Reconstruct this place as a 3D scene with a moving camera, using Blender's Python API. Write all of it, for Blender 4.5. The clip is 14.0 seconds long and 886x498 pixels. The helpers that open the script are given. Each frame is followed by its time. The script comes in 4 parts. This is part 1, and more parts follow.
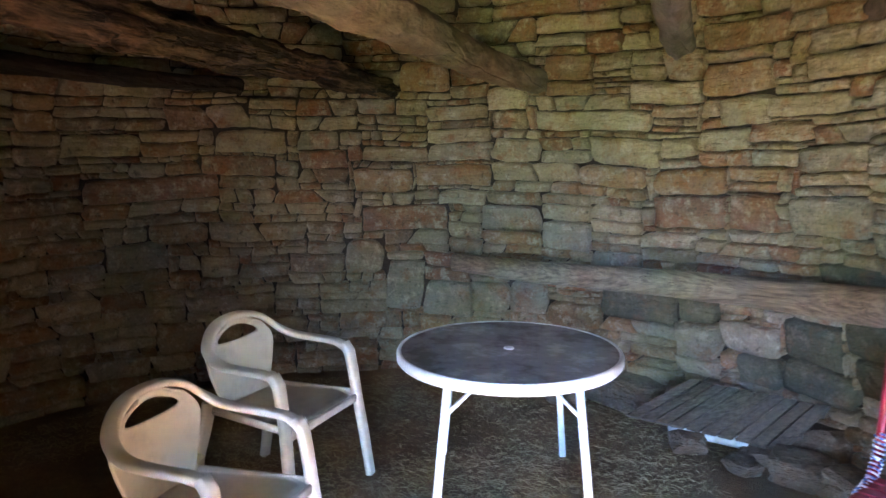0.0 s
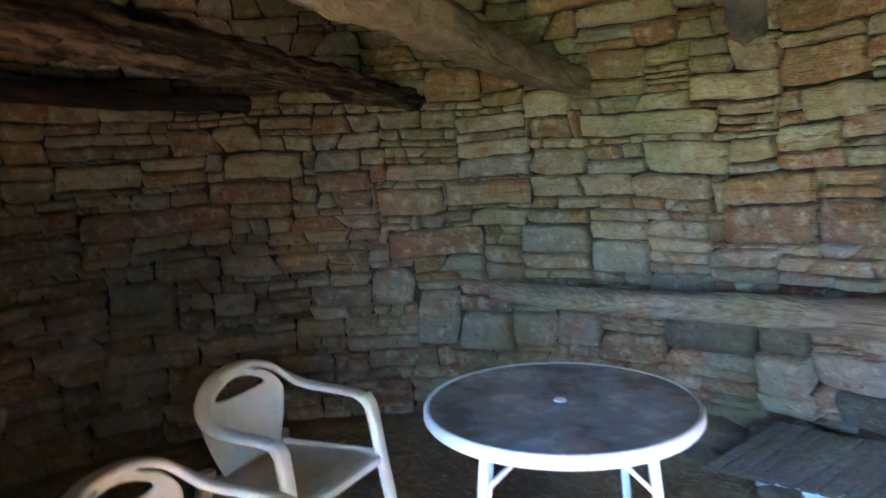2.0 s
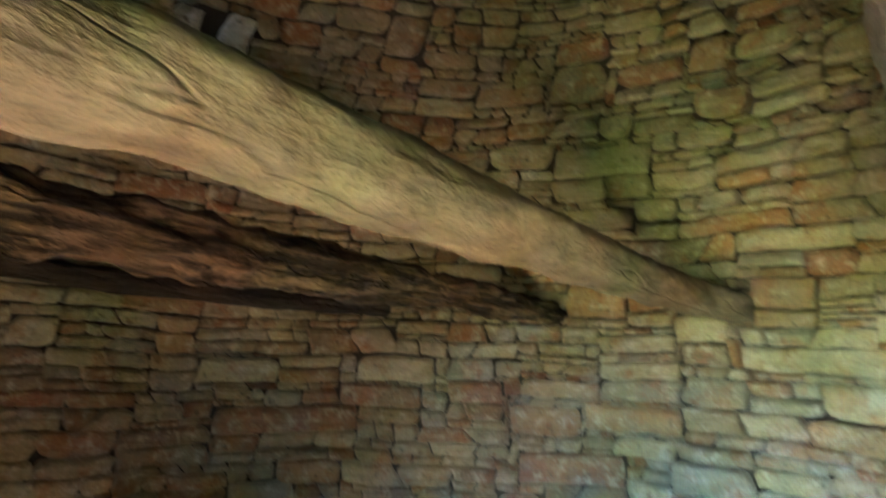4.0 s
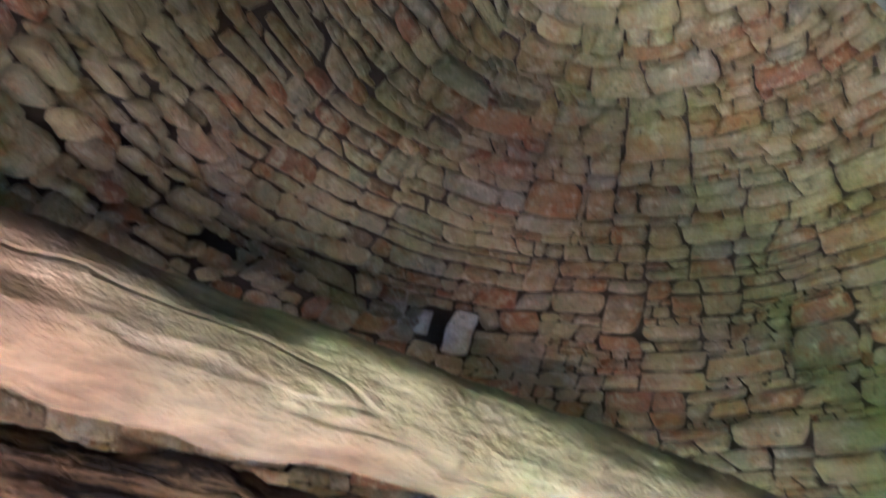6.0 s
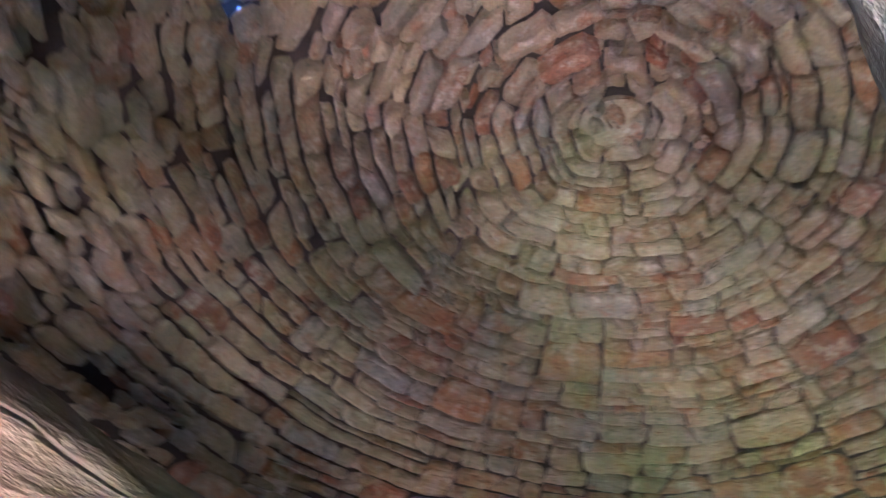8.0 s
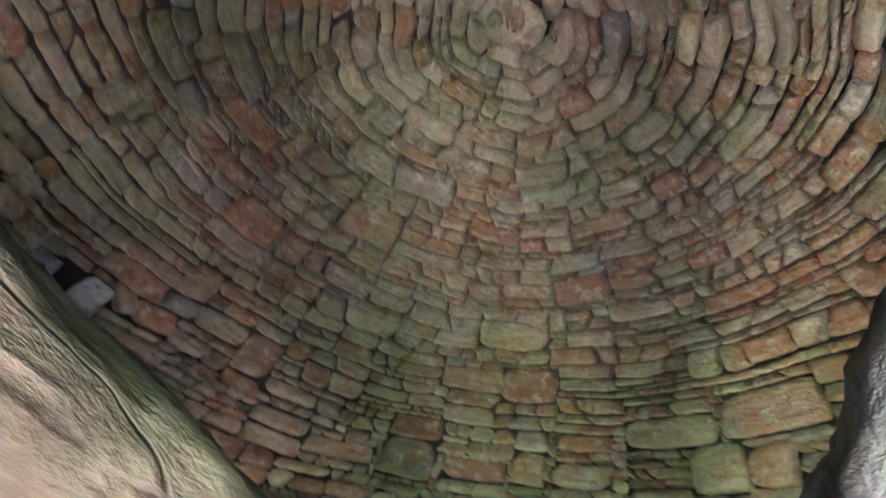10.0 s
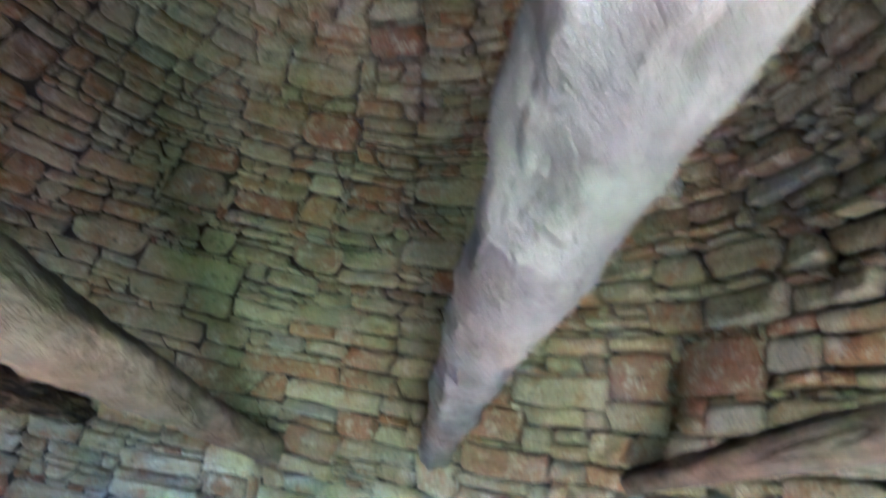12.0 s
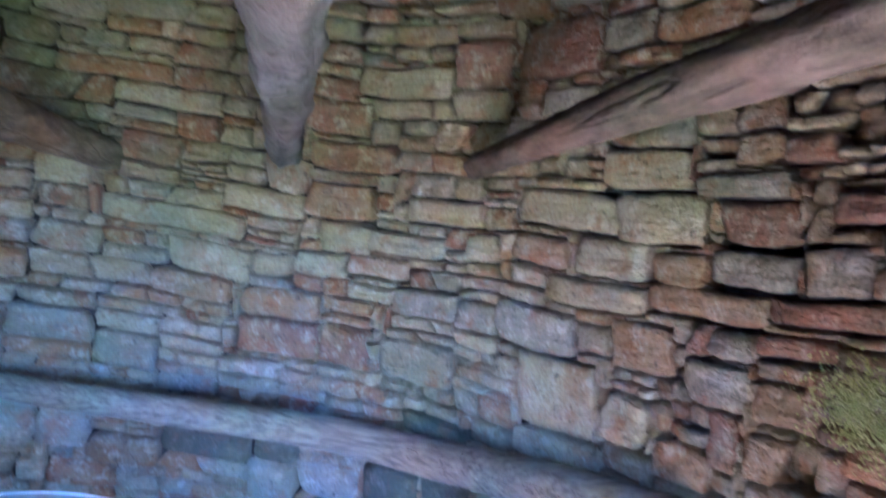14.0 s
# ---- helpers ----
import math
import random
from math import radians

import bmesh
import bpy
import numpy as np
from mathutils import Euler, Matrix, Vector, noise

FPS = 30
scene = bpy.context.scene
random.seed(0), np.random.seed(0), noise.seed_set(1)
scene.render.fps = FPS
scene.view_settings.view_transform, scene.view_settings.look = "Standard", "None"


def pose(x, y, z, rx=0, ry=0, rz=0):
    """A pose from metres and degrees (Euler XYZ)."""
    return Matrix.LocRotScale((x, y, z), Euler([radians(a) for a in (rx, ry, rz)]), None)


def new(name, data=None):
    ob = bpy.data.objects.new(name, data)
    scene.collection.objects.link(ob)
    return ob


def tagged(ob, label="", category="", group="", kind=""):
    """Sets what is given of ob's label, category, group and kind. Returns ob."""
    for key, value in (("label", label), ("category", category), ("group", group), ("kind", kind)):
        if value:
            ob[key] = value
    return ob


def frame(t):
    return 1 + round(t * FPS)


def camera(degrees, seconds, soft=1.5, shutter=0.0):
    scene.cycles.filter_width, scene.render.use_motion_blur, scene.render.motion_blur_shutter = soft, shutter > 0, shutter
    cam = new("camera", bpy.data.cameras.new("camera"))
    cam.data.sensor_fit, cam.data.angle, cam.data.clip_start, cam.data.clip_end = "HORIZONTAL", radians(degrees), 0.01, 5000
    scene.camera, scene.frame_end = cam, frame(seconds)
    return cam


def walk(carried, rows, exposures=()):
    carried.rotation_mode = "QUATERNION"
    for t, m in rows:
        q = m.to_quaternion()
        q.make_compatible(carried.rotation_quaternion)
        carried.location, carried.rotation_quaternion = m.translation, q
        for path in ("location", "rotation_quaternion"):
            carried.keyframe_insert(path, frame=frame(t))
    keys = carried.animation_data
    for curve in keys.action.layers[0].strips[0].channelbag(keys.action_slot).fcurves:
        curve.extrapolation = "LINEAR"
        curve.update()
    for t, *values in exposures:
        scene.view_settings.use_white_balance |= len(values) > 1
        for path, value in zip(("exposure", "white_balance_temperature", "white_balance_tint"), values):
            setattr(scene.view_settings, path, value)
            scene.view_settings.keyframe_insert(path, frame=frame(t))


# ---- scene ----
cam = camera(66.24, 14.0, soft=1.4, shutter=0.8)
ROWS = [
    (0.0, 0.4369, 0.1651, 1.4318, 82.100, 0.024, -0.043),
    (0.5, 0.4406, 0.2750, 1.4308, 82.282, 1.824, 0.559),
    (1.0, 0.4359, 0.3778, 1.4087, 83.282, 1.181, 1.022),
    (1.5, 0.4474, 0.4824, 1.3846, 83.329, -0.064, 1.996),
    (2.0, 0.4772, 0.5975, 1.4210, 83.688, 2.600, 3.367),
    (4.5, 0.4629, 0.7672, 1.5898, 103.586, -2.903, 20.499),
    (5.0, 0.5640, 0.7955, 1.5817, 108.713, -1.570, 28.623),
    (5.5, 0.5705, 0.8153, 1.6042, 115.184, -2.598, 32.047),
    (6.0, 0.5470, 0.7894, 1.6172, 120.705, -4.834, 34.659),
    (6.5, 0.5233, 0.7800, 1.6314, 126.245, -5.383, 37.060),
    (7.0, 0.4866, 0.7890, 1.6603, 131.357, -5.902, 38.045),
    (7.5, 0.4351, 0.7629, 1.6713, 136.324, -8.249, 31.465),
    (8.0, 0.3807, 0.7432, 1.6688, 137.424, -7.972, 19.880),
    (10.5, 0.1671, 0.6468, 1.7372, 124.320, -12.900, -13.700),
    (11.0, 0.1922, 0.6361, 1.7658, 119.810, -13.430, -18.610),
    (11.5, 0.2827, 0.6362, 1.7596, 115.860, -13.020, -21.840),
    (12.0, 0.3614, 0.6534, 1.7193, 111.251, -11.964, -24.596),
    (12.5, 0.4382, 0.6641, 1.7069, 104.673, -10.387, -26.751),
    (13.0, 0.4842, 0.6698, 1.6934, 99.367, -9.608, -28.828),
    (13.5, 0.5122, 0.6704, 1.6773, 94.261, -8.578, -31.497),
    (14.0, 0.5268, 0.6709, 1.6706, 89.340, -8.508, -34.193),
]
EXPOSURES = [(0.0, 7.05, 6250, 28), (2.0, 6.95, 5550, 20), (4.5, 8.35, 6000, 9), (5.0, 8.55, 5200, 14), (5.5, 8.75, 4750, 18), (6.5, 9.1, 4450, 24), (8.0, 9.0, 4550, 34), (10.5, 8.6, 4250, 20), (11.0, 8.5, 3980, 22), (11.5, 8.5, 3980, 22), (12.5, 7.95, 4450, 28), (14.0, 7.6, 4250, 36)]
walk(cam, [(t, pose(x, y, z, rx, ry, rz)) for t, x, y, z, rx, ry, rz in ROWS], EXPOSURES)

# ---- light: sky and sun, which come in through the doorway alone ----
SUN_ELEVATION, SUN_AZIMUTH = 32.0, 198.0
world = bpy.data.worlds.new("world")
scene.world = world
world.use_nodes = True
wn = world.node_tree.nodes
sky = wn.new("ShaderNodeTexSky")
sky.sky_type, sky.sun_disc = "NISHITA", False
sky.ozone_density, sky.dust_density, sky.air_density = 10.0, 0.0, 0.9
sky.sun_elevation, sky.sun_rotation = radians(SUN_ELEVATION), radians(SUN_AZIMUTH)
world.node_tree.links.new(sky.outputs[0], wn["Background"].inputs[0])
wn["Background"].inputs[1].default_value = 0.15
sun_data = bpy.data.lights.new("sun", "SUN")
sun_data.energy, sun_data.angle, sun_data.color = 3.6, radians(0.5), (1.0, 0.95, 0.86)
sun = new("sun", sun_data)
sun.rotation_euler = (radians(90 - SUN_ELEVATION), 0, radians(180 - SUN_AZIMUTH))


# ---- materials ----
def material(name, rough=0.85, metal=0.0):
    m = bpy.data.materials.new(name)
    m.use_nodes = True
    b = m.node_tree.nodes["Principled BSDF"]
    b.inputs["Roughness"].default_value, b.inputs["Metallic"].default_value = rough, metal
    if rough > 0.65:
        b.inputs["Specular IOR Level"].default_value = 0.15
    return m, m.node_tree.nodes, m.node_tree.links, b


def noise_of(n, l, where, scale, detail=4.0, rough=0.6, stretch=(1, 1, 1)):
    mp = n.new("ShaderNodeMapping")
    mp.inputs["Scale"].default_value = stretch
    l.new(where, mp.inputs["Vector"])
    t = n.new("ShaderNodeTexNoise")
    t.inputs["Scale"].default_value, t.inputs["Detail"].default_value, t.inputs["Roughness"].default_value = scale, detail, rough
    l.new(mp.outputs[0], t.inputs["Vector"])
    return t.outputs[0]


def ramp_of(n, l, fac, stops, how="LINEAR"):
    r = n.new("ShaderNodeValToRGB")
    r.color_ramp.interpolation = how
    while len(r.color_ramp.elements) < len(stops):
        r.color_ramp.elements.new(0.5)
    for e, (p, c) in zip(r.color_ramp.elements, stops):
        e.position = p
        e.color = (*c, 1) if len(c) == 3 else (c[0],) * 3 + (1,)
    l.new(fac, r.inputs[0])
    return r.outputs[0]


def mixed(n, l, fac, a, b, how="MIX"):
    m = n.new("ShaderNodeMix")
    m.data_type, m.blend_type = "RGBA", how
    for socket, v in ((m.inputs[0], fac), (m.inputs[6], a), (m.inputs[7], b)):
        if hasattr(v, "is_linked"):
            l.new(v, socket)
        else:
            socket.default_value = v if not isinstance(v, tuple) else (*v, 1)
    return m.outputs[2]


def relief(n, l, b, height, strength, distance):
    u = n.new("ShaderNodeBump")
    u.inputs["Strength"].default_value, u.inputs["Distance"].default_value = strength, distance
    l.new(height, u.inputs["Height"])
    l.new(u.outputs[0], b.inputs["Normal"])


TAN, PALE, OCHRE, RUST, GREY, BROWN = (0.33, 0.26, 0.155), (0.46, 0.385, 0.245), (0.34, 0.18, 0.075), (0.24, 0.095, 0.048), (0.27, 0.245, 0.20), (0.20, 0.13, 0.075)
STONE_STOPS = [(0.0, PALE), (0.22, TAN), (0.36, (0.33, 0.255, 0.16)), (0.48, GREY), (0.60, TAN), (0.76, BROWN), (0.87, OCHRE), (0.97, RUST)]


def stone_material(name, source, only=None):
    """Weathered limestone: a tone for each stone, rusty stains, green algae, grime, bedding lines."""
    m, n, l, b = material(name, 0.9)
    place = n.new("ShaderNodeNewGeometry").outputs["Position"]
    if only is None:
        rnd = n.new("ShaderNodeObjectInfo").outputs["Random"] if source == "object" else n.new("ShaderNodeNewGeometry").outputs["Random Per Island"]
        tone = ramp_of(n, l, rnd, STONE_STOPS)
    else:
        rgb = n.new("ShaderNodeRGB")
        rgb.outputs[0].default_value = (*only, 1)
        tone = rgb.outputs[0]
    other = ramp_of(n, l, noise_of(n, l, place, 3.0, 3.0, 0.6), [(0.3, PALE), (0.45, TAN), (0.58, GREY), (0.72, BROWN)])
    patch = ramp_of(n, l, noise_of(n, l, place, 11.0, 6.0, 0.7), [(0.38, (0.10,)), (0.64, (0.62 if only is None else 0.55 if only[0] > 0.16 else 0.18,))])
    tone = mixed(n, l, patch, tone, other)
    blotch = noise_of(n, l, place, 8.0, 6.0, 0.7)
    rust = ramp_of(n, l, blotch, [(0.52, (0.0,)), (0.60, (0.40 if only is None or only[0] > 0.16 else 0.2,)), (0.72, (0.75 if only is None or only[0] > 0.16 else 0.3,))])
    col = mixed(n, l, rust, tone, (0.29, 0.115, 0.042))
    pale = ramp_of(n, l, noise_of(n, l, place, 15.0, 7.0, 0.75), [(0.52, (0.0,)), (0.62, (0.70 if only is None or only[0] > 0.16 else 0.2,))])
    col = mixed(n, l, pale, col, (0.50, 0.44, 0.33))
    algae = ramp_of(n, l, noise_of(n, l, place, 1.3, 4.0, 0.6), [(0.50, (0.0,)), (0.68, (0.6,))])
    col = mixed(n, l, algae, col, (0.17, 0.19, 0.075))
    dark = ramp_of(n, l, noise_of(n, l, place, 26.0, 7.0, 0.75), [(0.30, (0.8,)), (0.44, (0.0,))])
    col = mixed(n, l, dark, col, (0.055, 0.046, 0.035))
    wash = ramp_of(n, l, noise_of(n, l, place, 0.9, 3.0, 0.55), [(0.36, (0.92, 1.0, 0.86)), (0.50, (1.0, 1.0, 0.98)), (0.64, (1.06, 0.97, 0.95))])
    col = mixed(n, l, 1.0, col, wash, "MULTIPLY")
    grain = noise_of(n, l, place, 70.0, 6.0, 0.75)
    col = mixed(n, l, 0.6, col, ramp_of(n, l, grain, [(0.25, (0.5,)), (0.75, (1.5,))]), "MULTIPLY")
    col = mixed(n, l, 1.0, col, (0.72, 0.72, 0.72), "MULTIPLY")
    l.new(col, b.inputs["Base Color"])
    bed = noise_of(n, l, place, 5.0, 6.0, 0.72, (1, 1, 5))
    fine = noise_of(n, l, place, 24.0, 6.0, 0.68)
    h = n.new("ShaderNodeMath")
    h.operation = "MULTIPLY_ADD"
    l.new(bed, h.inputs[0])
    h.inputs[1].default_value = 1.6
    l.new(fine, h.inputs[2])
    relief(n, l, b, h.outputs[0], 1.0, 0.026)
    return m


STONE = stone_material("stone", "object")
STONES = stone_material("stones", "island")
STONE_RED = stone_material("stone_red", "object", (0.26, 0.125, 0.072))
STONE_ORANGE = stone_material("stone_orange", "object", (0.34, 0.205, 0.105))
STONE_PALE = stone_material("stone_pale", "object", (0.43, 0.365, 0.225))
STONE_GREY = stone_material("stone_grey", "object", (0.29, 0.255, 0.195))
# near-white puts the sunlight on two vault stones into their colour
STONE_LIT = stone_material("stone_lit_white", "object", (0.80, 0.74, 0.66))
# very dark greenish tone for some stones low on the wall
STONE_DARK_GREEN = stone_material("stone_dark_green", "object", (0.075, 0.078, 0.055))
# pinkish tone that stands in for warm sun on the chink's sides
STONE_SUN_TINT = stone_material("stone_sun_tint", "object", (0.62, 0.46, 0.38))
STONE_BROWN = stone_material("stone_earthy_brown", "object", (0.15, 0.10, 0.062))
LANDMARK = {"r": STONE_RED, "o": STONE_ORANGE, "p": STONE_PALE, "g": STONE_GREY, "w": STONE_LIT, "d": STONE_ORANGE, "h": STONE_GREY, "m": STONE_DARK_GREEN}


def earth_material(name, a, c, scale):
    m, n, l, b = material(name, 0.95)
    place = n.new("ShaderNodeNewGeometry").outputs["Position"]
    big = noise_of(n, l, place, scale, 6.0, 0.65)
    fine = noise_of(n, l, place, scale * 25, 6.0, 0.75)
    col = ramp_of(n, l, big, [(0.3, a), (0.7, c)])
    col = mixed(n, l, 0.7, col, ramp_of(n, l, fine, [(0.25, (0.5,)), (0.75, (1.4,))]), "MULTIPLY")
    l.new(col, b.inputs["Base Color"])
    relief(n, l, b, fine, 0.8, 0.02)
    return m


EARTH = earth_material("trodden_earth", (0.11, 0.062, 0.030), (0.26, 0.16, 0.078), 3.0)
GRASS = earth_material("dry_sunny_grass", (0.19, 0.27, 0.03), (0.33, 0.39, 0.06), 0.8)
# light tone of the added slabs, so the sun's patch reflects strongly
BOUNCE_SLAB = earth_material("pale_bounce_slab", (0.34, 0.26, 0.19), (0.54, 0.43, 0.32), 4.0)
MORTAR = earth_material("dark_fill", (0.03, 0.024, 0.018), (0.06, 0.047, 0.034), 5.0)


def wood_material(name, dark, light, along=(1, 1, 1), rough=0.8, depth=0.006, split=0.35, ends=(0.32, 0.66)):
    m, n, l, b = material(name, rough)
    tc = n.new("ShaderNodeTexCoord").outputs["Object"]
    streak = noise_of(n, l, tc, 9.0, 6.0, 0.7, along)
    blot = noise_of(n, l, tc, 3.5, 5.0, 0.65)
    col = ramp_of(n, l, streak, [(ends[0], dark), (ends[1], light)])
    col = mixed(n, l, ramp_of(n, l, blot, [(0.42, (0.0,)), (0.7, (0.6,))]), col, tuple(0.45 * v for v in light))
    crack = ramp_of(n, l, noise_of(n, l, tc, 2.6, 3.0, 0.5, tuple(v * 1.2 if v > 1 else v * 0.35 for v in along)), [(0.485, (0.0,)), (0.498, (split,)), (0.502, (split,)), (0.515, (0.0,))])
    col = mixed(n, l, crack, col, tuple(0.3 * v for v in dark))
    tint = ramp_of(n, l, noise_of(n, l, tc, 1.7, 3.0, 0.5), [(0.35, (0.8, 0.95, 0.75)), (0.5, (1.0, 1.0, 1.0)), (0.65, (1.12, 0.95, 0.85))])
    col = mixed(n, l, 1.0, col, tint, "MULTIPLY")
    l.new(col, b.inputs["Base Color"])
    h = n.new("ShaderNodeMath")
    h.operation = "SUBTRACT"
    l.new(streak, h.inputs[0])
    l.new(crack, h.inputs[1])
    lumps = n.new("ShaderNodeMath")
    lumps.operation = "MULTIPLY_ADD"
    l.new(noise_of(n, l, tc, 8.0, 3.0, 0.5), lumps.inputs[0])
    lumps.inputs[1].default_value = 1.8
    l.new(h.outputs[0], lumps.inputs[2])
    relief(n, l, b, lumps.outputs[0], 0.9, depth)
    return m


BEAM_WOOD = wood_material("barked_beam_wood", (0.05, 0.037, 0.023), (0.155, 0.125, 0.08), (0.7, 2, 2), 0.8, 0.02, 0.25)
DARK_BEAM_WOOD = wood_material("brown_beam_wood", (0.045, 0.032, 0.024), (0.17, 0.125, 0.09), (0.7, 2, 2), 0.85, 0.015, 0.3)
GREY_WOOD = wood_material("weathered_grey_wood", (0.04, 0.035, 0.031), (0.135, 0.122, 0.11), (0.8, 1.6, 1.6), 0.55, 0.022, 0.12, (0.30, 0.60))
ROTTEN_WOOD = wood_material("rotten_wood", (0.009, 0.006, 0.004), (0.115, 0.072, 0.04), (0.35, 3, 3), 0.95, 0.04, 0.6, (0.46, 0.60))
BLACK_WOOD = wood_material("near_black_wood", (0.006, 0.005, 0.004), (0.03, 0.022, 0.016), (0.5, 3, 3), 0.95, 0.02, 0.3)
PLANK_WOOD = wood_material("bench_wood", (0.06, 0.043, 0.028), (0.26, 0.20, 0.13), (0.3, 6, 6), 0.8, 0.012)
PALLET_WOOD = wood_material("pallet_wood", (0.035, 0.027, 0.019), (0.125, 0.098, 0.07), (0.5, 9, 9))


def plain_material(name, col, rough, metal=0.0, dirt=0.25, scale=9.0):
    m, n, l, b = material(name, rough, metal)
    tc = n.new("ShaderNodeTexCoord").outputs["Object"]
    t = noise_of(n, l, tc, scale, 6.0, 0.7)
    l.new(mixed(n, l, ramp_of(n, l, t, [(0.45, (0.0,)), (0.75, (dirt,))]), col, tuple(v * 0.35 for v in col)), b.inputs["Base Color"])
    relief(n, l, b, noise_of(n, l, tc, 120.0), 0.15, 0.002)
    return m


PLASTIC = plain_material("aged_white_plastic", (0.66, 0.60, 0.48), 0.5, dirt=0.35)
WHITE_METAL = plain_material("white_painted_metal", (0.74, 0.73, 0.70), 0.4, dirt=0.12)
RED_METAL = plain_material("red_painted_metal", (0.30, 0.012, 0.022), 0.45, dirt=0.35)
m, n, l, b = material("blue_white_cord", 0.8)
l.new(ramp_of(n, l, noise_of(n, l, n.new("ShaderNodeTexCoord").outputs["Object"], 60.0, 2.0, 0.5), [(0.44, (0.10, 0.20, 0.45)), (0.52, (0.75, 0.76, 0.80))]), b.inputs["Base Color"])
CORD = m
WHITE_PAINT = plain_material("flaking_white_paint", (0.55, 0.54, 0.50), 0.7, dirt=0.7, scale=20.0)
HEMP = plain_material("straw", (0.36, 0.26, 0.125), 0.9)

# ---- building helpers ----
rng = random.Random(7)


def part(name, bm, mat, parent=None, label=""):
    """Links a bmesh as one mesh object, under parent if given."""
    me = bpy.data.meshes.new(name)
    bm.to_mesh(me)
    bm.free()
    me.materials.append(mat)
    ob = new(name, me)
    if parent is not None:
        ob.parent = parent
    if label:
        ob["label"] = label
    return ob


def mesh_part(name, verts, faces, mat, parent=None, smooth=True):
    me = bpy.data.meshes.new(name)
    me.from_pydata(verts, [], faces)
    me.materials.append(mat)
    if smooth:
        me.polygons.foreach_set("use_smooth", [True] * len(me.polygons))
    ob = new(name, me)
    if parent is not None:
        ob.parent = parent
    return ob


def empty(name, m, label, category, group="", kind=""):
    ob = tagged(new(name), label, category, group, kind)
    ob.matrix_world = m
    ob.empty_display_size = 0.1
    return ob


def box(bm, size, m=Matrix(), bevel=0.0):
    made = bmesh.ops.create_cube(bm, size=1.0, matrix=m @ Matrix.Diagonal((*size, 1)))["verts"]
    if bevel:
        edges = list({e for v in made for e in v.link_edges})
        bmesh.ops.bevel(bm, geom=edges, offset=bevel, segments=2, affect="EDGES")


def sweep(bm, points, section, closed_ends=True, ups=None):
    """A skin over a line of points; section(i, n) gives (side, up) pairs of the cross-section there."""
    rings = []
    k = len(points)
    for i, p in enumerate(points):
        p = Vector(p)
        a, b = Vector(points[max(i - 1, 0)]), Vector(points[min(i + 1, k - 1)])
        t = (b - a).normalized()
        up = Vector(ups[i]) if ups else Vector((0, 0, 1))
        if abs(t.dot(up)) > 0.95:
            up = Vector((0, 1, 0))
        side = t.cross(up).normalized()
        up = side.cross(t)
        rings.append([bm.verts.new(p + side * u + up * v) for u, v in section(i, k)])
    for r, q in zip(rings, rings[1:]):
        for j in range(len(r)):
            f = bm.faces.new((r[j], r[j - 1], q[j - 1], q[j]))
            f.smooth = True
    if closed_ends:
        bm.faces.new(rings[0])
        bm.faces.new(rings[-1][::-1])
    return rings


def oval(a, b, k=10, power=1.0):
    out = []
    for j in range(k):
        w = 2 * math.pi * j / k
        c, s = math.cos(w), math.sin(w)
        out.append((a * math.copysign(abs(c) ** power, c), b * math.copysign(abs(s) ** power, s)))
    return out


# ---- the round hut: plan and profile ----
CX, CY = 0.052, 2.020
PROFILE = [(2.30, -0.18), (2.28, 0.0), (2.21, 0.4), (2.15, 0.8), (2.07, 1.6), (2.00, 2.4), (1.93, 2.90), (1.86, 3.20), (1.70, 3.50), (1.45, 3.74), (1.12, 3.91), (0.75, 4.04), (0.40, 4.13), (0.15, 4.19), (0.02, 4.21)]
WALL_TOP = 2.50
fine = []
for i in range(len(PROFILE) - 1):
    p0, p1, p2, p3 = (np.array(PROFILE[min(max(i + j, 0), len(PROFILE) - 1)]) for j in (-1, 0, 1, 2))
    for w in np.linspace(0, 1, 12, endpoint=False):
        fine.append(0.5 * (2 * p1 + (p2 - p0) * w + (2 * p0 - 5 * p1 + 4 * p2 - p3) * w * w + (3 * p1 - p0 - 3 * p2 + p3) * w ** 3))
fine.append(np.array(PROFILE[-1]))
fine = np.array(fine)
ARC = np.concatenate([[0], np.cumsum(np.hypot(*np.diff(fine, axis=0).T))])
S_WALL = float(np.interp(WALL_TOP, fine[:, 1], ARC))
S_END = float(ARC[-1])


def radius_at(z):
    return float(np.interp(z, fine[:, 1], fine[:, 0]))


def s_of(z):
    return float(np.interp(z, fine[:, 1], ARC))


def surface(th, s):
    """Place and inward normal on the inner face, for arrays of bearing (radians) and height along the profile."""
    r, z = np.interp(s, ARC, fine[:, 0]), np.interp(s, ARC, fine[:, 1])
    dr = (np.interp(s + 0.05, ARC, fine[:, 0]) - np.interp(s - 0.05, ARC, fine[:, 0])) / 0.1
    dz = (np.interp(s + 0.05, ARC, fine[:, 1]) - np.interp(s - 0.05, ARC, fine[:, 1])) / 0.1
    low = np.clip(1 - z / 3.0, 0, 1)
    r = r + low * (0.03 * np.cos(th - 0.7) + 0.02 * np.sin(3 * th + 0.5)) + 0.012 * np.sin(5 * th + z * 2)
    q = np.hypot(dr, dz) + 1e-9
    lean = np.clip((z - 2.2) / 2.0, 0, 1)
    lean = lean * lean * (3 - 2 * lean)  # the vault closes off its centre
    pl = np.stack([CX + 0.15 * lean + r * np.cos(th), CY + 0.32 * lean + r * np.sin(th), z], -1)
    nm = np.stack([-dz / q * np.cos(th), -dz / q * np.sin(th), dr / q], -1)
    return pl, nm


# door: a straight passage through the wall
DOOR_AT, DOOR_TURN, DOOR_HALF, DOOR_TOP = (0.47, 0.03), -18.0, 0.42, 1.95
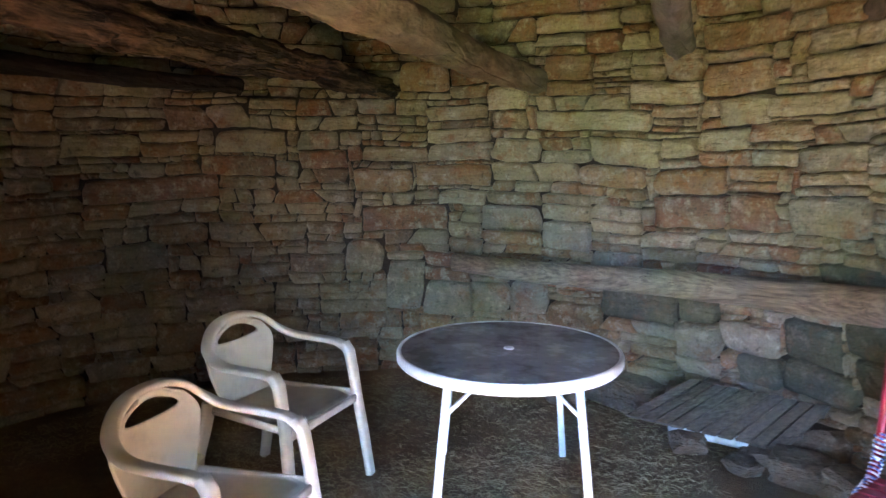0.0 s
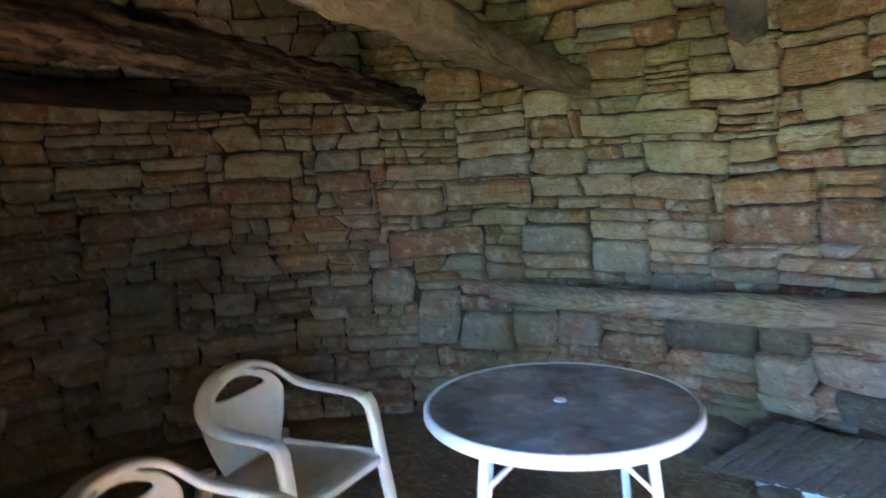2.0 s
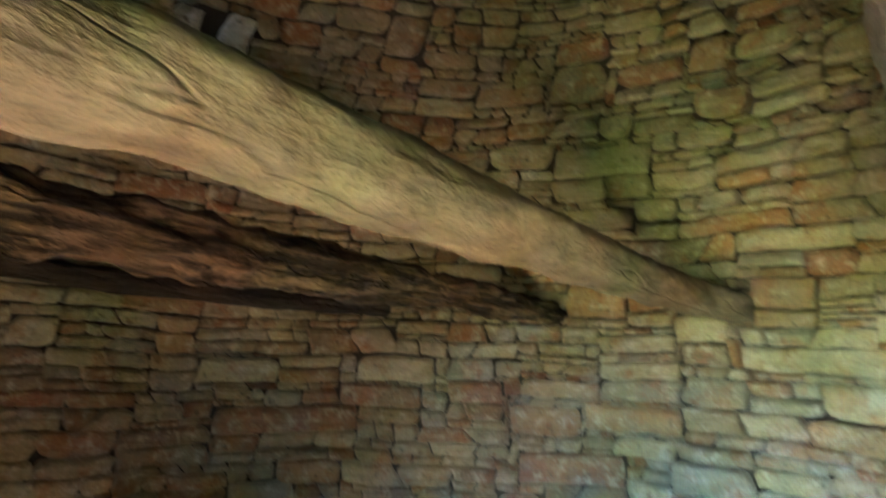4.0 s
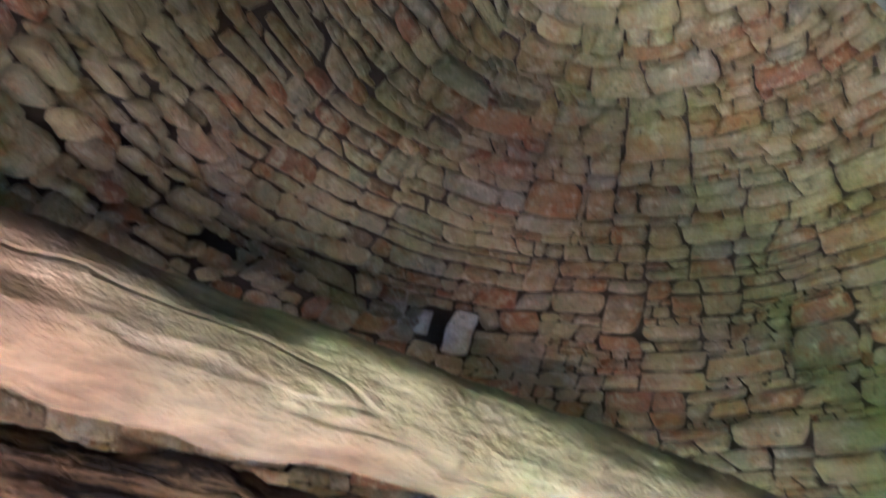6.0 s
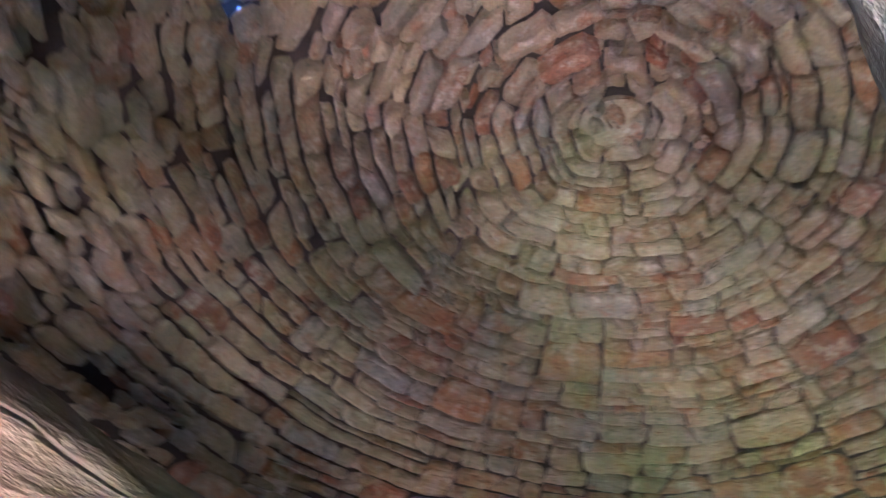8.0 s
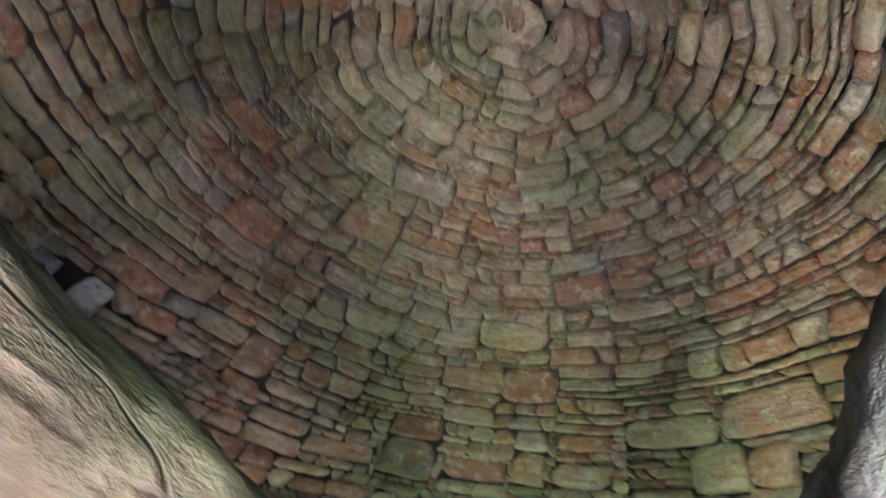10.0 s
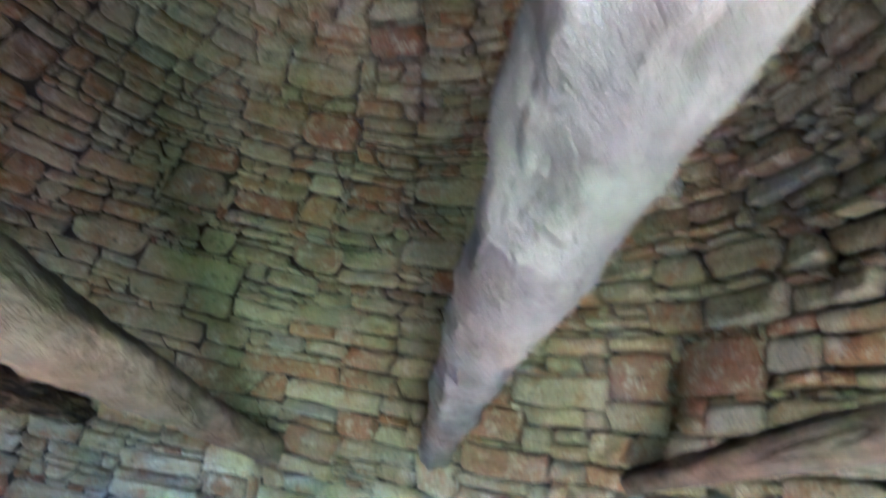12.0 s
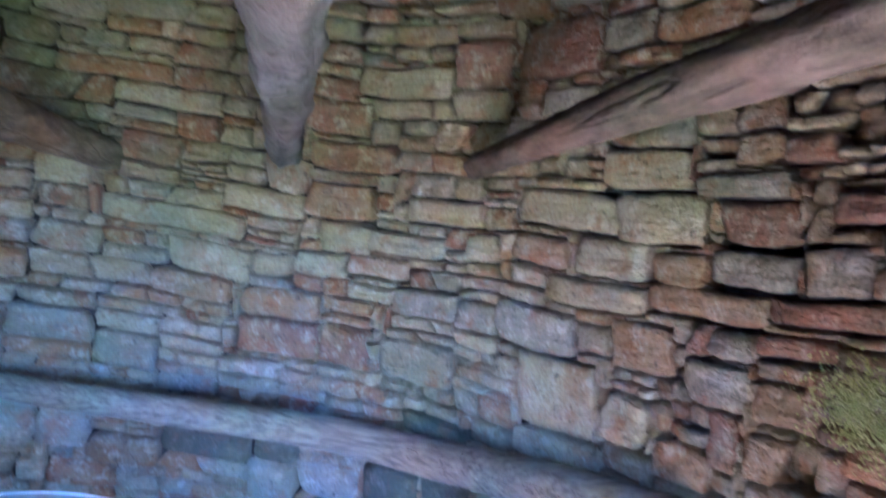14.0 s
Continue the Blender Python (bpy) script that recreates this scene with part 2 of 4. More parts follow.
DOOR_TH = (radians(-91.0), radians(-66.0))


def stone_verts(cell, proud, nx, ny, r, width, step=0.0, round_off=0.3, joint=0.004):
    """One rough stone: an uneven pillowed face with worn corners, and sides that run back into the wall.
    cell: bearings of its two ends below and above, then its two heights."""
    b0, b1, t0, t1, s0, s1 = cell
    size = s1 - s0
    rad = width / max(0.5 * (b1 - b0 + t1 - t0), 1e-6)
    g, gs = min(joint * r.uniform(0.4, 1.5), 0.16 * width) / rad, min(joint * r.uniform(0.4, 1.4), 0.12 * size)
    eu, ev = min(0.22, 0.008 / max(width, 0.02)), min(0.22, 0.007 / size)
    u, v = np.meshgrid(np.concatenate([[0], np.linspace(eu, 1 - eu, nx - 1), [1]]), np.concatenate([[0], np.linspace(ev, 1 - ev, ny - 1), [1]]))
    x, y = 2 * u - 1, 2 * v - 1
    ph = [r.uniform(0, 6.3) for _ in range(12)]
    # worn corners, each by its own amount, and uneven edges
    wear = [r.uniform(0.1, 1.0) ** 2 * round_off for _ in range(4)]
    blunt = r.uniform(1.6, 4.0)
    corner = (wear[0] * (1 - u) + wear[1] * u) * (1 - v) + (wear[2] * (1 - u) + wear[3] * u) * v
    short = min(size, width)
    xe = x * (1 - corner * short / width * np.abs(y) ** blunt)
    ye = y * (1 - corner * short / size * np.abs(x) ** (blunt + 1.5 * min(3.0, width / size)))
    ye = ye + 0.075 * (np.sin(u * 4.2 * max(1, width / 0.16) + ph[4]) + 0.6 * np.sin(u * 11 * max(1, width / 0.16) + ph[5])) * np.abs(y) * min(1.0, 0.08 / size)
    xe = xe + 0.10 * (np.sin(v * 4 + ph[6]) + 0.6 * np.sin(v * 10 + ph[9])) * np.abs(x) * min(1.0, 0.5 * size / width)
    ue, ve = (xe + 1) / 2, (ye + 1) / 2
    th = ((b0 + g) * (1 - ue) + (b1 - g) * ue) * (1 - ve) + ((t0 + g) * (1 - ue) + (t1 - g) * ue) * ve
    s = s0 + gs + (size - 2 * gs) * ve
    s = s + wobble(th, s)
    edge = np.minimum(np.minimum(u, 1 - u) * width, np.minimum(v, 1 - v) * size)
    soft_edge = np.clip(1 - edge / min(0.022, 0.4 * short), 0, 1) ** 2.2
    wave = 0.5 * np.sin(u * 5 + ph[0]) * np.sin(v * 4 + ph[1]) + 0.35 * np.sin(u * 11 + v * 6 + ph[2]) + 0.3 * np.sin(v * 12 - u * 3 + ph[3])
    flake = np.where(np.sin(u * 3.1 + ph[10]) + 0.8 * np.sin(v * 3.7 + ph[11]) > 0.9, 0.006, 0.0)
    tilt = r.uniform(-0.014, 0.014) * (u - 0.5) + (r.uniform(-0.012, 0.014) + step) * (0.5 - v)
    h = proud + 0.0065 * wave + flake + tilt - (0.006 + 0.04 * round_off * (0.5 + np.sin(ph[7]) * 0.3)) * soft_edge - np.where(edge < 1e-6, 0.014, 0.0)
    p, nrm = surface(th, s)
    front = p + nrm * h[..., None]
    idx = np.arange((nx + 1) * (ny + 1)).reshape(ny + 1, nx + 1)
    rim = np.concatenate([idx[0, :-1], idx[:-1, -1], idx[-1, :0:-1], idx[:0:-1, 0]])
    flat_p, flat_n = front.reshape(-1, 3), nrm.reshape(-1, 3)
    mid = flat_p.mean(0)
    back = flat_p[rim] + 0.10 * (mid - flat_p[rim]) - flat_n[rim] * 0.10
    k = len(flat_p)
    faces = [(idx[j, i], idx[j, i + 1], idx[j + 1, i + 1], idx[j + 1, i]) for j in range(ny) for i in range(nx)]
    m = len(rim)
    faces += [(rim[i], k + i, k + (i + 1) % m, rim[(i + 1) % m]) for i in range(m)]
    return np.concatenate([flat_p, back]), faces


# stones that stand out in the masonry: bearing from, to (degrees), height from, to (metres), colour
MARKS_BACK = [
    (31.5, 40.5, 1.709, 1.858, "o"),
    (37.2, 47.3, 1.079, 1.249, "r"),
    (47.7, 64.8, 1.554, 1.657, "p"),
    (66.1, 72.2, 1.659, 1.791, "p"),
    (40.7, 50.7, 1.685, 1.79, "p"),
    (19.7, 29.1, 1.09, 1.261, "g"),
    (19.8, 28.1, 1.363, 1.474, "g"),
    (64.4, 73.5, 0.999, 1.145, "g"),
    (78.8, 92.4, 0.984, 1.135, "r"),
    (56.8, 64.2, 0.919, 1.071, "g"),
    (113.9, 132.1, 1.171, 1.303, "r"),
    (78.1, 85.9, 1.775, 1.936, "o"),
    (56.2, 63.3, 1.809, 1.936, "r"),
    (72.8, 80.2, 1.136, 1.214, "p"),
    (71.7, 81.8, 1.489, 1.571, "p"),
    (46.4, 56.6, 1.386, 1.523, "p"),
    (103.7, 114.2, 1.421, 1.551, "p"),
    (124.5, 134.5, 1.422, 1.54, "p"),
    (105.5, 116.5, 1.295, 1.408, "r"),
    (84.2, 93.6, 1.211, 1.349, "o"),
    (48.7, 58.4, 1.275, 1.38, "o"),
    (71.8, 83.8, 1.246, 1.366, "o"),
    (94.4, 101.9, 1.343, 1.446, "r"),
    (41.5, 49.2, 0.972, 1.053, "g"),
]
MARKS_LOW = [
    (29.3, 40.7, 1.912, 2.029, "r"),
    (102.1, 109.2, 1.663, 1.724, "o"),
    (89.0, 95.3, 0.725, 0.933, "g"),
    (82.8, 88.7, 0.492, 0.795, "g"),
    (75.2, 82.9, 0.471, 0.679, "g"),
    (69.3, 75.6, 0.508, 0.69, "g"),
    (63.5, 69.3, 0.527, 0.713, "g"),
    (30.5, 36.8, 1.09, 1.268, "r"),
    (21.8, 32.1, 1.599, 1.688, "p"),
    (17.6, 27.2, 1.737, 1.84, "p"),
    (52.0, 64.7, 2.043, 2.139, "p"),
    (26.4, 34.2, 1.493, 1.582, "o"),
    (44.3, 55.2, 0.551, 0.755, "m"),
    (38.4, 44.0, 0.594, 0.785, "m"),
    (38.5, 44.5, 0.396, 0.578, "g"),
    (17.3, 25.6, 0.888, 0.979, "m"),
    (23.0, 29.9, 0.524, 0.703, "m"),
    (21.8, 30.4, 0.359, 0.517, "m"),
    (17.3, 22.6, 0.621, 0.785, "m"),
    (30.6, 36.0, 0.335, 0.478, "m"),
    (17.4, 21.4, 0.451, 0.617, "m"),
    (30.5, 38.1, 0.481, 0.635, "g"),
    (90.4, 103.2, 0.12, 0.234, "o"),
    (115.6, 123.9, 0.921, 1.032, "o"),
    (121.3, 129.6, 0.782, 0.937, "g"),
    (135.0, 139.7, 1.654, 1.732, "o"),
    (92.1, 95.7, 1.471, 1.548, "h"),
]
MARKS_SIDE = [
    (5.4, 14.4, 2.274, 2.476, "r"),
    (22.8, 35.2, 2.217, 2.337, "p"),
    (33.2, 41.6, 2.059, 2.19, "r"),
    (1.3, 13.2, 1.771, 1.898, "p"),
    (-6.6, 1.9, 1.756, 1.907, "p"),
    (-5.1, 3.9, 1.915, 2.037, "p"),
    (-1.3, 6.1, 1.638, 1.766, "p"),
    (-14.7, -7.3, 1.661, 1.763, "g"),
    (-19.7, -15.1, 1.658, 1.783, "g"),
    (5.7, 14.9, 1.348, 1.5, "g"),
    (-4.5, 1.8, 1.366, 1.521, "o"),
    (3.2, 11.8, 1.087, 1.347, "p"),
    (-12.7, -1.6, 1.562, 1.65, "o"),
    (-17.7, -12.1, 1.505, 1.568, "r"),
    (-17.2, -12.0, 1.335, 1.449, "o"),
    (7.1, 13.7, 1.637, 1.741, "o"),
]
MARKS_EAST = [
    (-11.6, -7.6, 1.475, 1.552, "g"),
    (-11.4, -5.9, 1.336, 1.462, "g"),
    (-10.8, -8.2, 1.171, 1.34, "r"),
    (-14.6, -11.4, 1.179, 1.308, "o"),
    (-21.9, -19.1, 1.291, 1.378, "o"),
    (-2.5, 2.3, 1.123, 1.29, "p"),
    (2.7, 12.2, 0.97, 1.078, "p"),
    (-8.3, -3.3, 1.085, 1.214, "o"),
    (31.6, 38.2, 1.568, 1.706, "p"),
    (41.4, 46.4, 1.435, 1.531, "p"),
    (34.2, 41.1, 1.459, 1.564, "p"),
    (15.1, 19.3, 1.608, 1.715, "p"),
    (-21.5, -13.7, 1.588, 1.658, "r"),
    (-14.3, -8.2, 1.771, 1.884, "r"),
    (-13.9, -5.5, 1.887, 1.957, "g"),
    (-12.9, -9.1, 1.969, 2.058, "o"),
    (-7.2, -1.9, 1.641, 1.738, "o"),
    (-1.3, 9.4, 1.533, 1.625, "p"),
    (15.1, 19.9, 1.352, 1.461, "g"),
    (2.0, 5.5, 1.39, 1.487, "g"),
    (-0.6, 4.9, 2.325, 2.436, "g"),
    (15.6, 23.0, 2.251, 2.435, "r"),
    (23.3, 31.3, 2.424, 2.499, "o"),
    (5.6, 11.4, 2.135, 2.235, "g"),
    (-17.2, -13.1, 1.967, 2.042, "r"),
    (-20.9, -16.8, 1.826, 1.907, "r"),
    (-16.9, -15.9, 1.356, 1.502, "o"),
]
MARKS_DOME = [
    (103.1, 117.9, 3.816, 3.913, "o"),
    (-14.4, -10.5, 3.954, 3.987, "o"),
    (40.0, 53.5, 3.105, 3.259, "p"),
    (25.3, 39.2, 3.118, 3.323, "o"),
    (9.5, 14.2, 3.499, 3.618, "g"),
    (81.5, 89.6, 2.842, 3.065, "p"),
    (64.1, 74.1, 3.329, 3.507, "p"),
    (65.9, 79.5, 3.584, 3.703, "p"),
    (73.6, 84.4, 3.368, 3.487, "o"),
    (77.5, 82.2, 2.628, 2.767, "p"),
    (74.6, 88.1, 2.448, 2.602, "p"),
    (36.4, 48.2, 2.637, 2.763, "p"),
    (44.5, 53.2, 2.77, 2.924, "p"),
    (61.9, 69.1, 2.67, 2.811, "g"),
]
MARKS_VAULT = [
    (110.3, 116.6, 3.105, 3.307, "g"),
    (125.4, 130.6, 3.289, 3.463, "o"),
    (117.7, 123.2, 3.632, 3.738, "o"),
    (157.7, 159.9, 3.631, 3.72, "p"),
    (135.6, 140.9, 3.881, 3.949, "o"),
    (53.4, 62.4, 3.598, 3.668, "g"),
    (32.6, 42.4, 3.37, 3.41, "o"),
    (56.9, 65.6, 3.525, 3.596, "o"),
    (124.4, 135.4, 3.634, 3.755, "p"),
    (90.5, 100.8, 2.87, 2.974, "o"),
    (-160.7, -155.7, 2.829, 3.024, "g"),
    (-168.8, -163.4, 2.75, 2.907, "g"),
    # bright sunlit spot beside the chink, drawn as a white stone
    (135.6, 140.0, 2.917, 3.153, "w"),
    (55.3, 63.8, 2.917, 3.051, "p"),
    (70.6, 80.2, 2.893, 3.013, "p"),
    (37.2, 44.4, 2.882, 3.119, "g"),
    (31.2, 37.2, 2.884, 3.081, "o"),
    (51.8, 64.2, 3.762, 3.841, "p"),
    (21.5, 30.9, 3.946, 3.986, "r"),
    # another glowing spot of daylight, given as white colour
    (13.1, 19.9, 3.075, 3.234, "w"),
    (65.0, 70.1, 2.906, 3.082, "d"),
    (158.8, 163.9, 3.581, 3.702, "h"),
    (-179.1, -173.5, 3.612, 3.697, "h"),
]
MARKS_RAD = [(radians(a), radians(b), s_of(c), s_of(d), k) for a, b, c, d, k in MARKS_BACK + MARKS_LOW + MARKS_SIDE + MARKS_EAST + MARKS_DOME + MARKS_VAULT]


SKY_GAP = (radians(-141.2), radians(-139.2), s_of(3.753), s_of(3.775))

SKY_OUT = (radians(-151.6), 4.241)  # where the chink comes out on the roof


def along(point, way, reach):
    """Bearing and height along the profile where a ray from inside comes within reach below the inner face (negative: above it)."""
    point, way = np.array(point), np.array(way)
    for d in np.arange(0.05, 6.0, 0.004):
        p = point + way * d
        zz = min(max(p[2], 0.0), 4.2)
        lean = min(max((zz - 2.2) / 2.0, 0.0), 1.0)
        lean = lean * lean * (3 - 2 * lean)
        x, y = p[0] - CX - 0.15 * lean, p[1] - CY - 0.32 * lean
        rad = math.hypot(x, y)
        gap = float(np.min(np.hypot(fine[:, 0] - rad, fine[:, 1] - p[2])))
        inside = p[2] < 4.2 and rad < radius_at(p[2])
        if (gap if inside else -gap) <= reach and d > 0.25:
            return math.atan2(y, x), float(ARC[int(np.argmin(np.hypot(fine[:, 0] - rad, fine[:, 1] - p[2])))])
    return 0.0, 0.0


# a second chink, slanting out through the vault: daylight strikes its side
CHINK = (radians(140.2), radians(144.6), s_of(2.96), s_of(3.14))
CHINK_WAY = tuple(Vector((-0.96, -0.12, 0.24)).normalized())
CHINK_MID = surface(np.array((CHINK[0] + CHINK[1]) / 2), np.array((CHINK[2] + CHINK[3]) / 2))[0]
CHINK_IN, CHINK_OUT = (along(CHINK_MID - 0.4 * np.array(CHINK_WAY), CHINK_WAY, -d) for d in (0.085, 0.5))
MARKS_RAD.append((*SKY_GAP, ""))
MARKS_RAD.append((*CHINK, ""))


def in_door(th0, th1, z0, z1):
    return th1 > DOOR_TH[0] and th0 < DOOR_TH[1] and z0 < DOOR_TOP


def wobble(t, s):
    """How far the courses rise and sink along the wall."""
    fade = np.clip(np.minimum((s - 0.05) / 0.3, (S_END - s) / 0.6), 0, 1)
    return fade * (0.012 * np.sin(3 * t + 1.7 * s) + 0.008 * np.sin(8 * t + 2.9 * s) + 0.005 * np.sin(19 * t + 5.1 * s))


def free_cells(s0, s1):
    """The parts of a band of wall that no standout stone takes up: (bearing from, to, height from, to)."""
    held = [q for q in MARKS_RAD if min(s1, q[3]) - max(s0, q[2]) > 0.004]
    cuts = sorted({-math.pi, math.pi, *(q[0] for q in held), *(q[1] for q in held)})
    out = []
    for a, b in zip(cuts, cuts[1:]):
        lo, gaps = s0, []
        for q in sorted((q for q in held if q[0] < (a + b) / 2 < q[1]), key=lambda q: q[2]):
            if q[2] - lo > 0.012:
                gaps.append((lo, q[2]))
            lo = max(lo, q[3])
        if s1 - lo > 0.012:
            gaps.append((lo, s1))
        for lo, hi in gaps:
            for i, c in enumerate(out):
                if abs(c[1] - a) < 1e-9 and c[2:] == (lo, hi):
                    out[i] = (c[0], b, lo, hi)
                    break
            else:
                out.append((a, b, lo, hi))
    return out


def lay(s_from, s_to, r, dome=False):
    """All the stones between two heights, as (bearing, place, vertices, faces, colour): bands of
    rubble, in which every stretch is built up of its own thick stones and thin slips."""
    made = []

    def put(cell, proud, colour="", rugged=False):
        b0, b1, t0, t1, a, b = cell
        rad = float(np.interp((a + b) / 2, ARC, fine[:, 0]))
        width = 0.5 * (b1 - b0 + t1 - t0) * rad
        if width < 0.014 or b - a < 0.010 or min(b1 - b0, t1 - t0) <= 0:
            return
        z0, left, right = float(np.interp(a, ARC, fine[:, 1])), min(b0, t0), max(b1, t1)
        if in_door(left, right, z0, 0):
            return
        nx, ny = max(4, min(11, round(width / 0.022) + 2)), max(4, min(8, round((b - a) / 0.015) + 2))
        v, f = stone_verts(cell, proud, nx, ny, r, width, 0.024 if dome else 0.0, 0.38 if rugged else 0.32 if dome else 0.24, 0.0065 if rugged else 0.005 if dome else 0.0035)
        made.append(((left + right) / 2, (a + b) / 2, v, f, colour))

    def row(t0, t1, a, b, rad, rugged, proud):
        """One run of stones side by side, whose upright joints lean."""
        h, x, lean = b - a, t0, r.gauss(0, 0.10) * (b - a) / rad
        while x < t1 - 1e-6:
            w = min(max(h * r.uniform(1.0, 3.3 if rugged else 4.0), 0.055), 0.36, rad * 1.1) * (0.9 if dome else 1.05) / rad
            e = x + w
            if t1 - e < 0.4 * w:
                e = t1
            nxt = min(r.gauss(0, 0.12 if e == t1 else 0.22) * h, 0.04) / rad
            nxt = max(-0.3 * (e - x), min(0.3 * (e - x), nxt))
            jut = proud + (r.gauss(0.014, 0.040) if rugged else r.gauss(0.004, 0.014) if dome else r.gauss(0.0, 0.009))
            put((x - lean, e - nxt, x + lean, e + nxt, a, b), jut, "", rugged)
            x, lean = e, nxt

    s = s_from
    while s < s_to - 0.03:
        low = max(0.0, 1 - s / 0.9)
        top = s + r.uniform(0.13, 0.21) * (1 + 0.5 * low)
        if s_to - top < 0.07:
            top = s_to
        rad = max(float(np.interp((s + top) / 2, ARC, fine[:, 0])), 0.07)
        for t0, t1, a, b in free_cells(s, top):
            x = t0
            while x < t1 - 1e-6:
                e = x + min(r.uniform(0.16, 0.62), rad * 1.4) / rad
                if t1 - e < 0.12 / rad:
                    e = t1
                rugged = dome and (x > 2.5 or x < -1.6)
                sizes = (0.060, 0.075, 0.090, 0.110) if rugged else (0.034, 0.046, 0.060, 0.074, 0.088, 0.10, 0.12)
                thick = [r.choice(sizes) * (1 + 0.6 * low)]
                while sum(thick) < (b - a) - 0.025:
                    thick.append(r.choice(sizes) * (1 + 0.6 * low))
                k, y = (b - a) / sum(thick), a
                for h in thick:
                    row(x, e, y, y + h * k, rad, rugged, r.gauss(0, 0.004))
                    y += h * k
                x = e
        s = top
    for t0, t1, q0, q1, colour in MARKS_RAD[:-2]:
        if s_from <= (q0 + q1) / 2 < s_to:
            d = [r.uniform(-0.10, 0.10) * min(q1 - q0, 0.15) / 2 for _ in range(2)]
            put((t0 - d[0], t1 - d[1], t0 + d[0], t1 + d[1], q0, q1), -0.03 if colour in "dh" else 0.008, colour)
    return made


def joined(made):
    verts, faces, k = [], [], 0
    for _, _, v, f, _ in made:
        verts.append(v)
        faces += [tuple(int(i) + k for i in q) for q in f]
        k += len(v)
    return np.concatenate(verts).tolist(), faces


def shell(name, s_from, s_to, th_from, th_to, back, mat, steps=48):
    """The body of the wall behind its facing stones: inner face set back, and an outer face."""
    th = np.linspace(th_from, th_to, steps + 1)
    s = np.linspace(s_from, s_to, max(3, int((s_to - s_from) / 0.12)))
    T, S = np.meshgrid(th, s)
    p, nm = surface(T, S)
    inner = (p - nm * 0.085).reshape(-1, 3)
    outer = (p - nm * back).reshape(-1, 3)
    rows, cols = T.shape
    k = rows * cols
    faces = []
    for j in range(rows - 1):
        for i in range(cols - 1):
            a, b, q, d = j * cols + i, j * cols + i + 1, (j + 1) * cols + i + 1, (j + 1) * cols + i
            chink_in, chink_out = (th[i] < c[0] <= th[i + 1] and s[j] < c[1] <= s[j + 1] for c in (CHINK_IN, CHINK_OUT))
            if not chink_in and not (th[i] < SKY_GAP[1] and th[i + 1] > SKY_GAP[0] and s[j] < SKY_GAP[3] and s[j + 1] > SKY_GAP[2]):
                faces.append((a, b, q, d))
            if not chink_out and not (th[i] < SKY_OUT[0] <= th[i + 1] and s[j] < SKY_OUT[1] <= s[j + 1]):
                faces.append((k + d, k + q, k + b, k + a))
    ring = [j for j in range(cols)] + [j * cols + cols - 1 for j in range(1, rows)] + [(rows - 1) * cols + i for i in range(cols - 2, -1, -1)] + [j * cols for j in range(rows - 2, 0, -1)]
    for a, b in zip(ring, ring[1:] + ring[:1]):
        faces.append((b, a, k + a, k + b))
    return mesh_part(name, np.concatenate([inner, outer]).tolist(), faces, mat)


wall_rng = random.Random(21)
laid = lay(0.0, S_WALL, wall_rng)
WALL_SPANS = [("wall_north", 45, 135), ("wall_west", 135, 225), ("wall_south", 225, 315), ("wall_east", -45, 45)]
WALL_LABEL = "curved dry-laid wall of tan, grey and rusty limestone"
WALLS = {}
for name, a, b in WALL_SPANS:
    if name == "wall_south":
        left = shell(name, 0.0, S_WALL, radians(225), radians(360 - 96), 1.25, MORTAR, 16)
        right = shell("wall_beside_door", 0.0, S_WALL, radians(-61), radians(-45), 1.25, MORTAR, 8)
        over = shell("wall_over_door", s_of(DOOR_TOP), S_WALL, radians(-96), radians(-61), 1.25, MORTAR, 16)
        tagged(right, WALL_LABEL, "wall", kind="structure")
        tagged(over, WALL_LABEL, "wall", kind="structure")
        WALLS[name] = left
    else:
        WALLS[name] = shell(name, 0.0, S_WALL, radians(a), radians(b), 1.25, MORTAR, 40)
    tagged(WALLS[name], WALL_LABEL, "wall", kind="structure")

# door passage: two jambs and a lintel slab
door_m = Matrix.Translation((*DOOR_AT, 0)) @ Matrix.Rotation(radians(DOOR_TURN), 4, "Z")
for side, name in ((-1, "door_jamb"), (1, "door_jamb")):
    bm = bmesh.new()
    box(bm, (0.34, 1.32, DOOR_TOP), door_m @ Matrix.Translation((side * (DOOR_HALF + 0.17), -0.69, DOOR_TOP / 2)))
    tagged(part(name, bm, STONE), "rough limestone door jamb of the hut", "door jamb", kind="structure")
bm = bmesh.new()
box(bm, (1.7, 1.34, 0.12), door_m @ Matrix.Translation((0, -0.69, DOOR_TOP + 0.058)), 0.02)
tagged(part("door_lintel", bm, STONE), "flat stone lintel over the low doorway", "lintel", kind="structure")

# the corbelled vault, with its stones, is one mesh
dome = lay(S_WALL, S_END, wall_rng, True)
dv, df = joined(dome)
cap = bmesh.new()
bmesh.ops.create_icosphere(cap, subdivisions=2, radius=0.13, matrix=Matrix.Translation((CX + 0.15, CY + 0.32, 4.245)) @ Matrix.Diagonal((1.2, 1.0, 0.45, 1)))
cap.verts.index_update()
base = len(dv)
dv += [[*v.co] for v in cap.verts]
df += [tuple(base + v.index for v in f.verts) for f in cap.faces]
cap.free()
ceiling = mesh_part("ceiling", dv, df, STONES)
slot = {"": 0, "p": 0, "g": 0}
for colour in "rowdhm":
    slot[colour] = len(ceiling.data.materials)
    ceiling.data.materials.append(LANDMARK[colour])
tints = [slot[q[4]] for q in dome for _ in q[3]]
ceiling.data.polygons.foreach_set("material_index", tints + [0] * (len(df) - len(tints)))
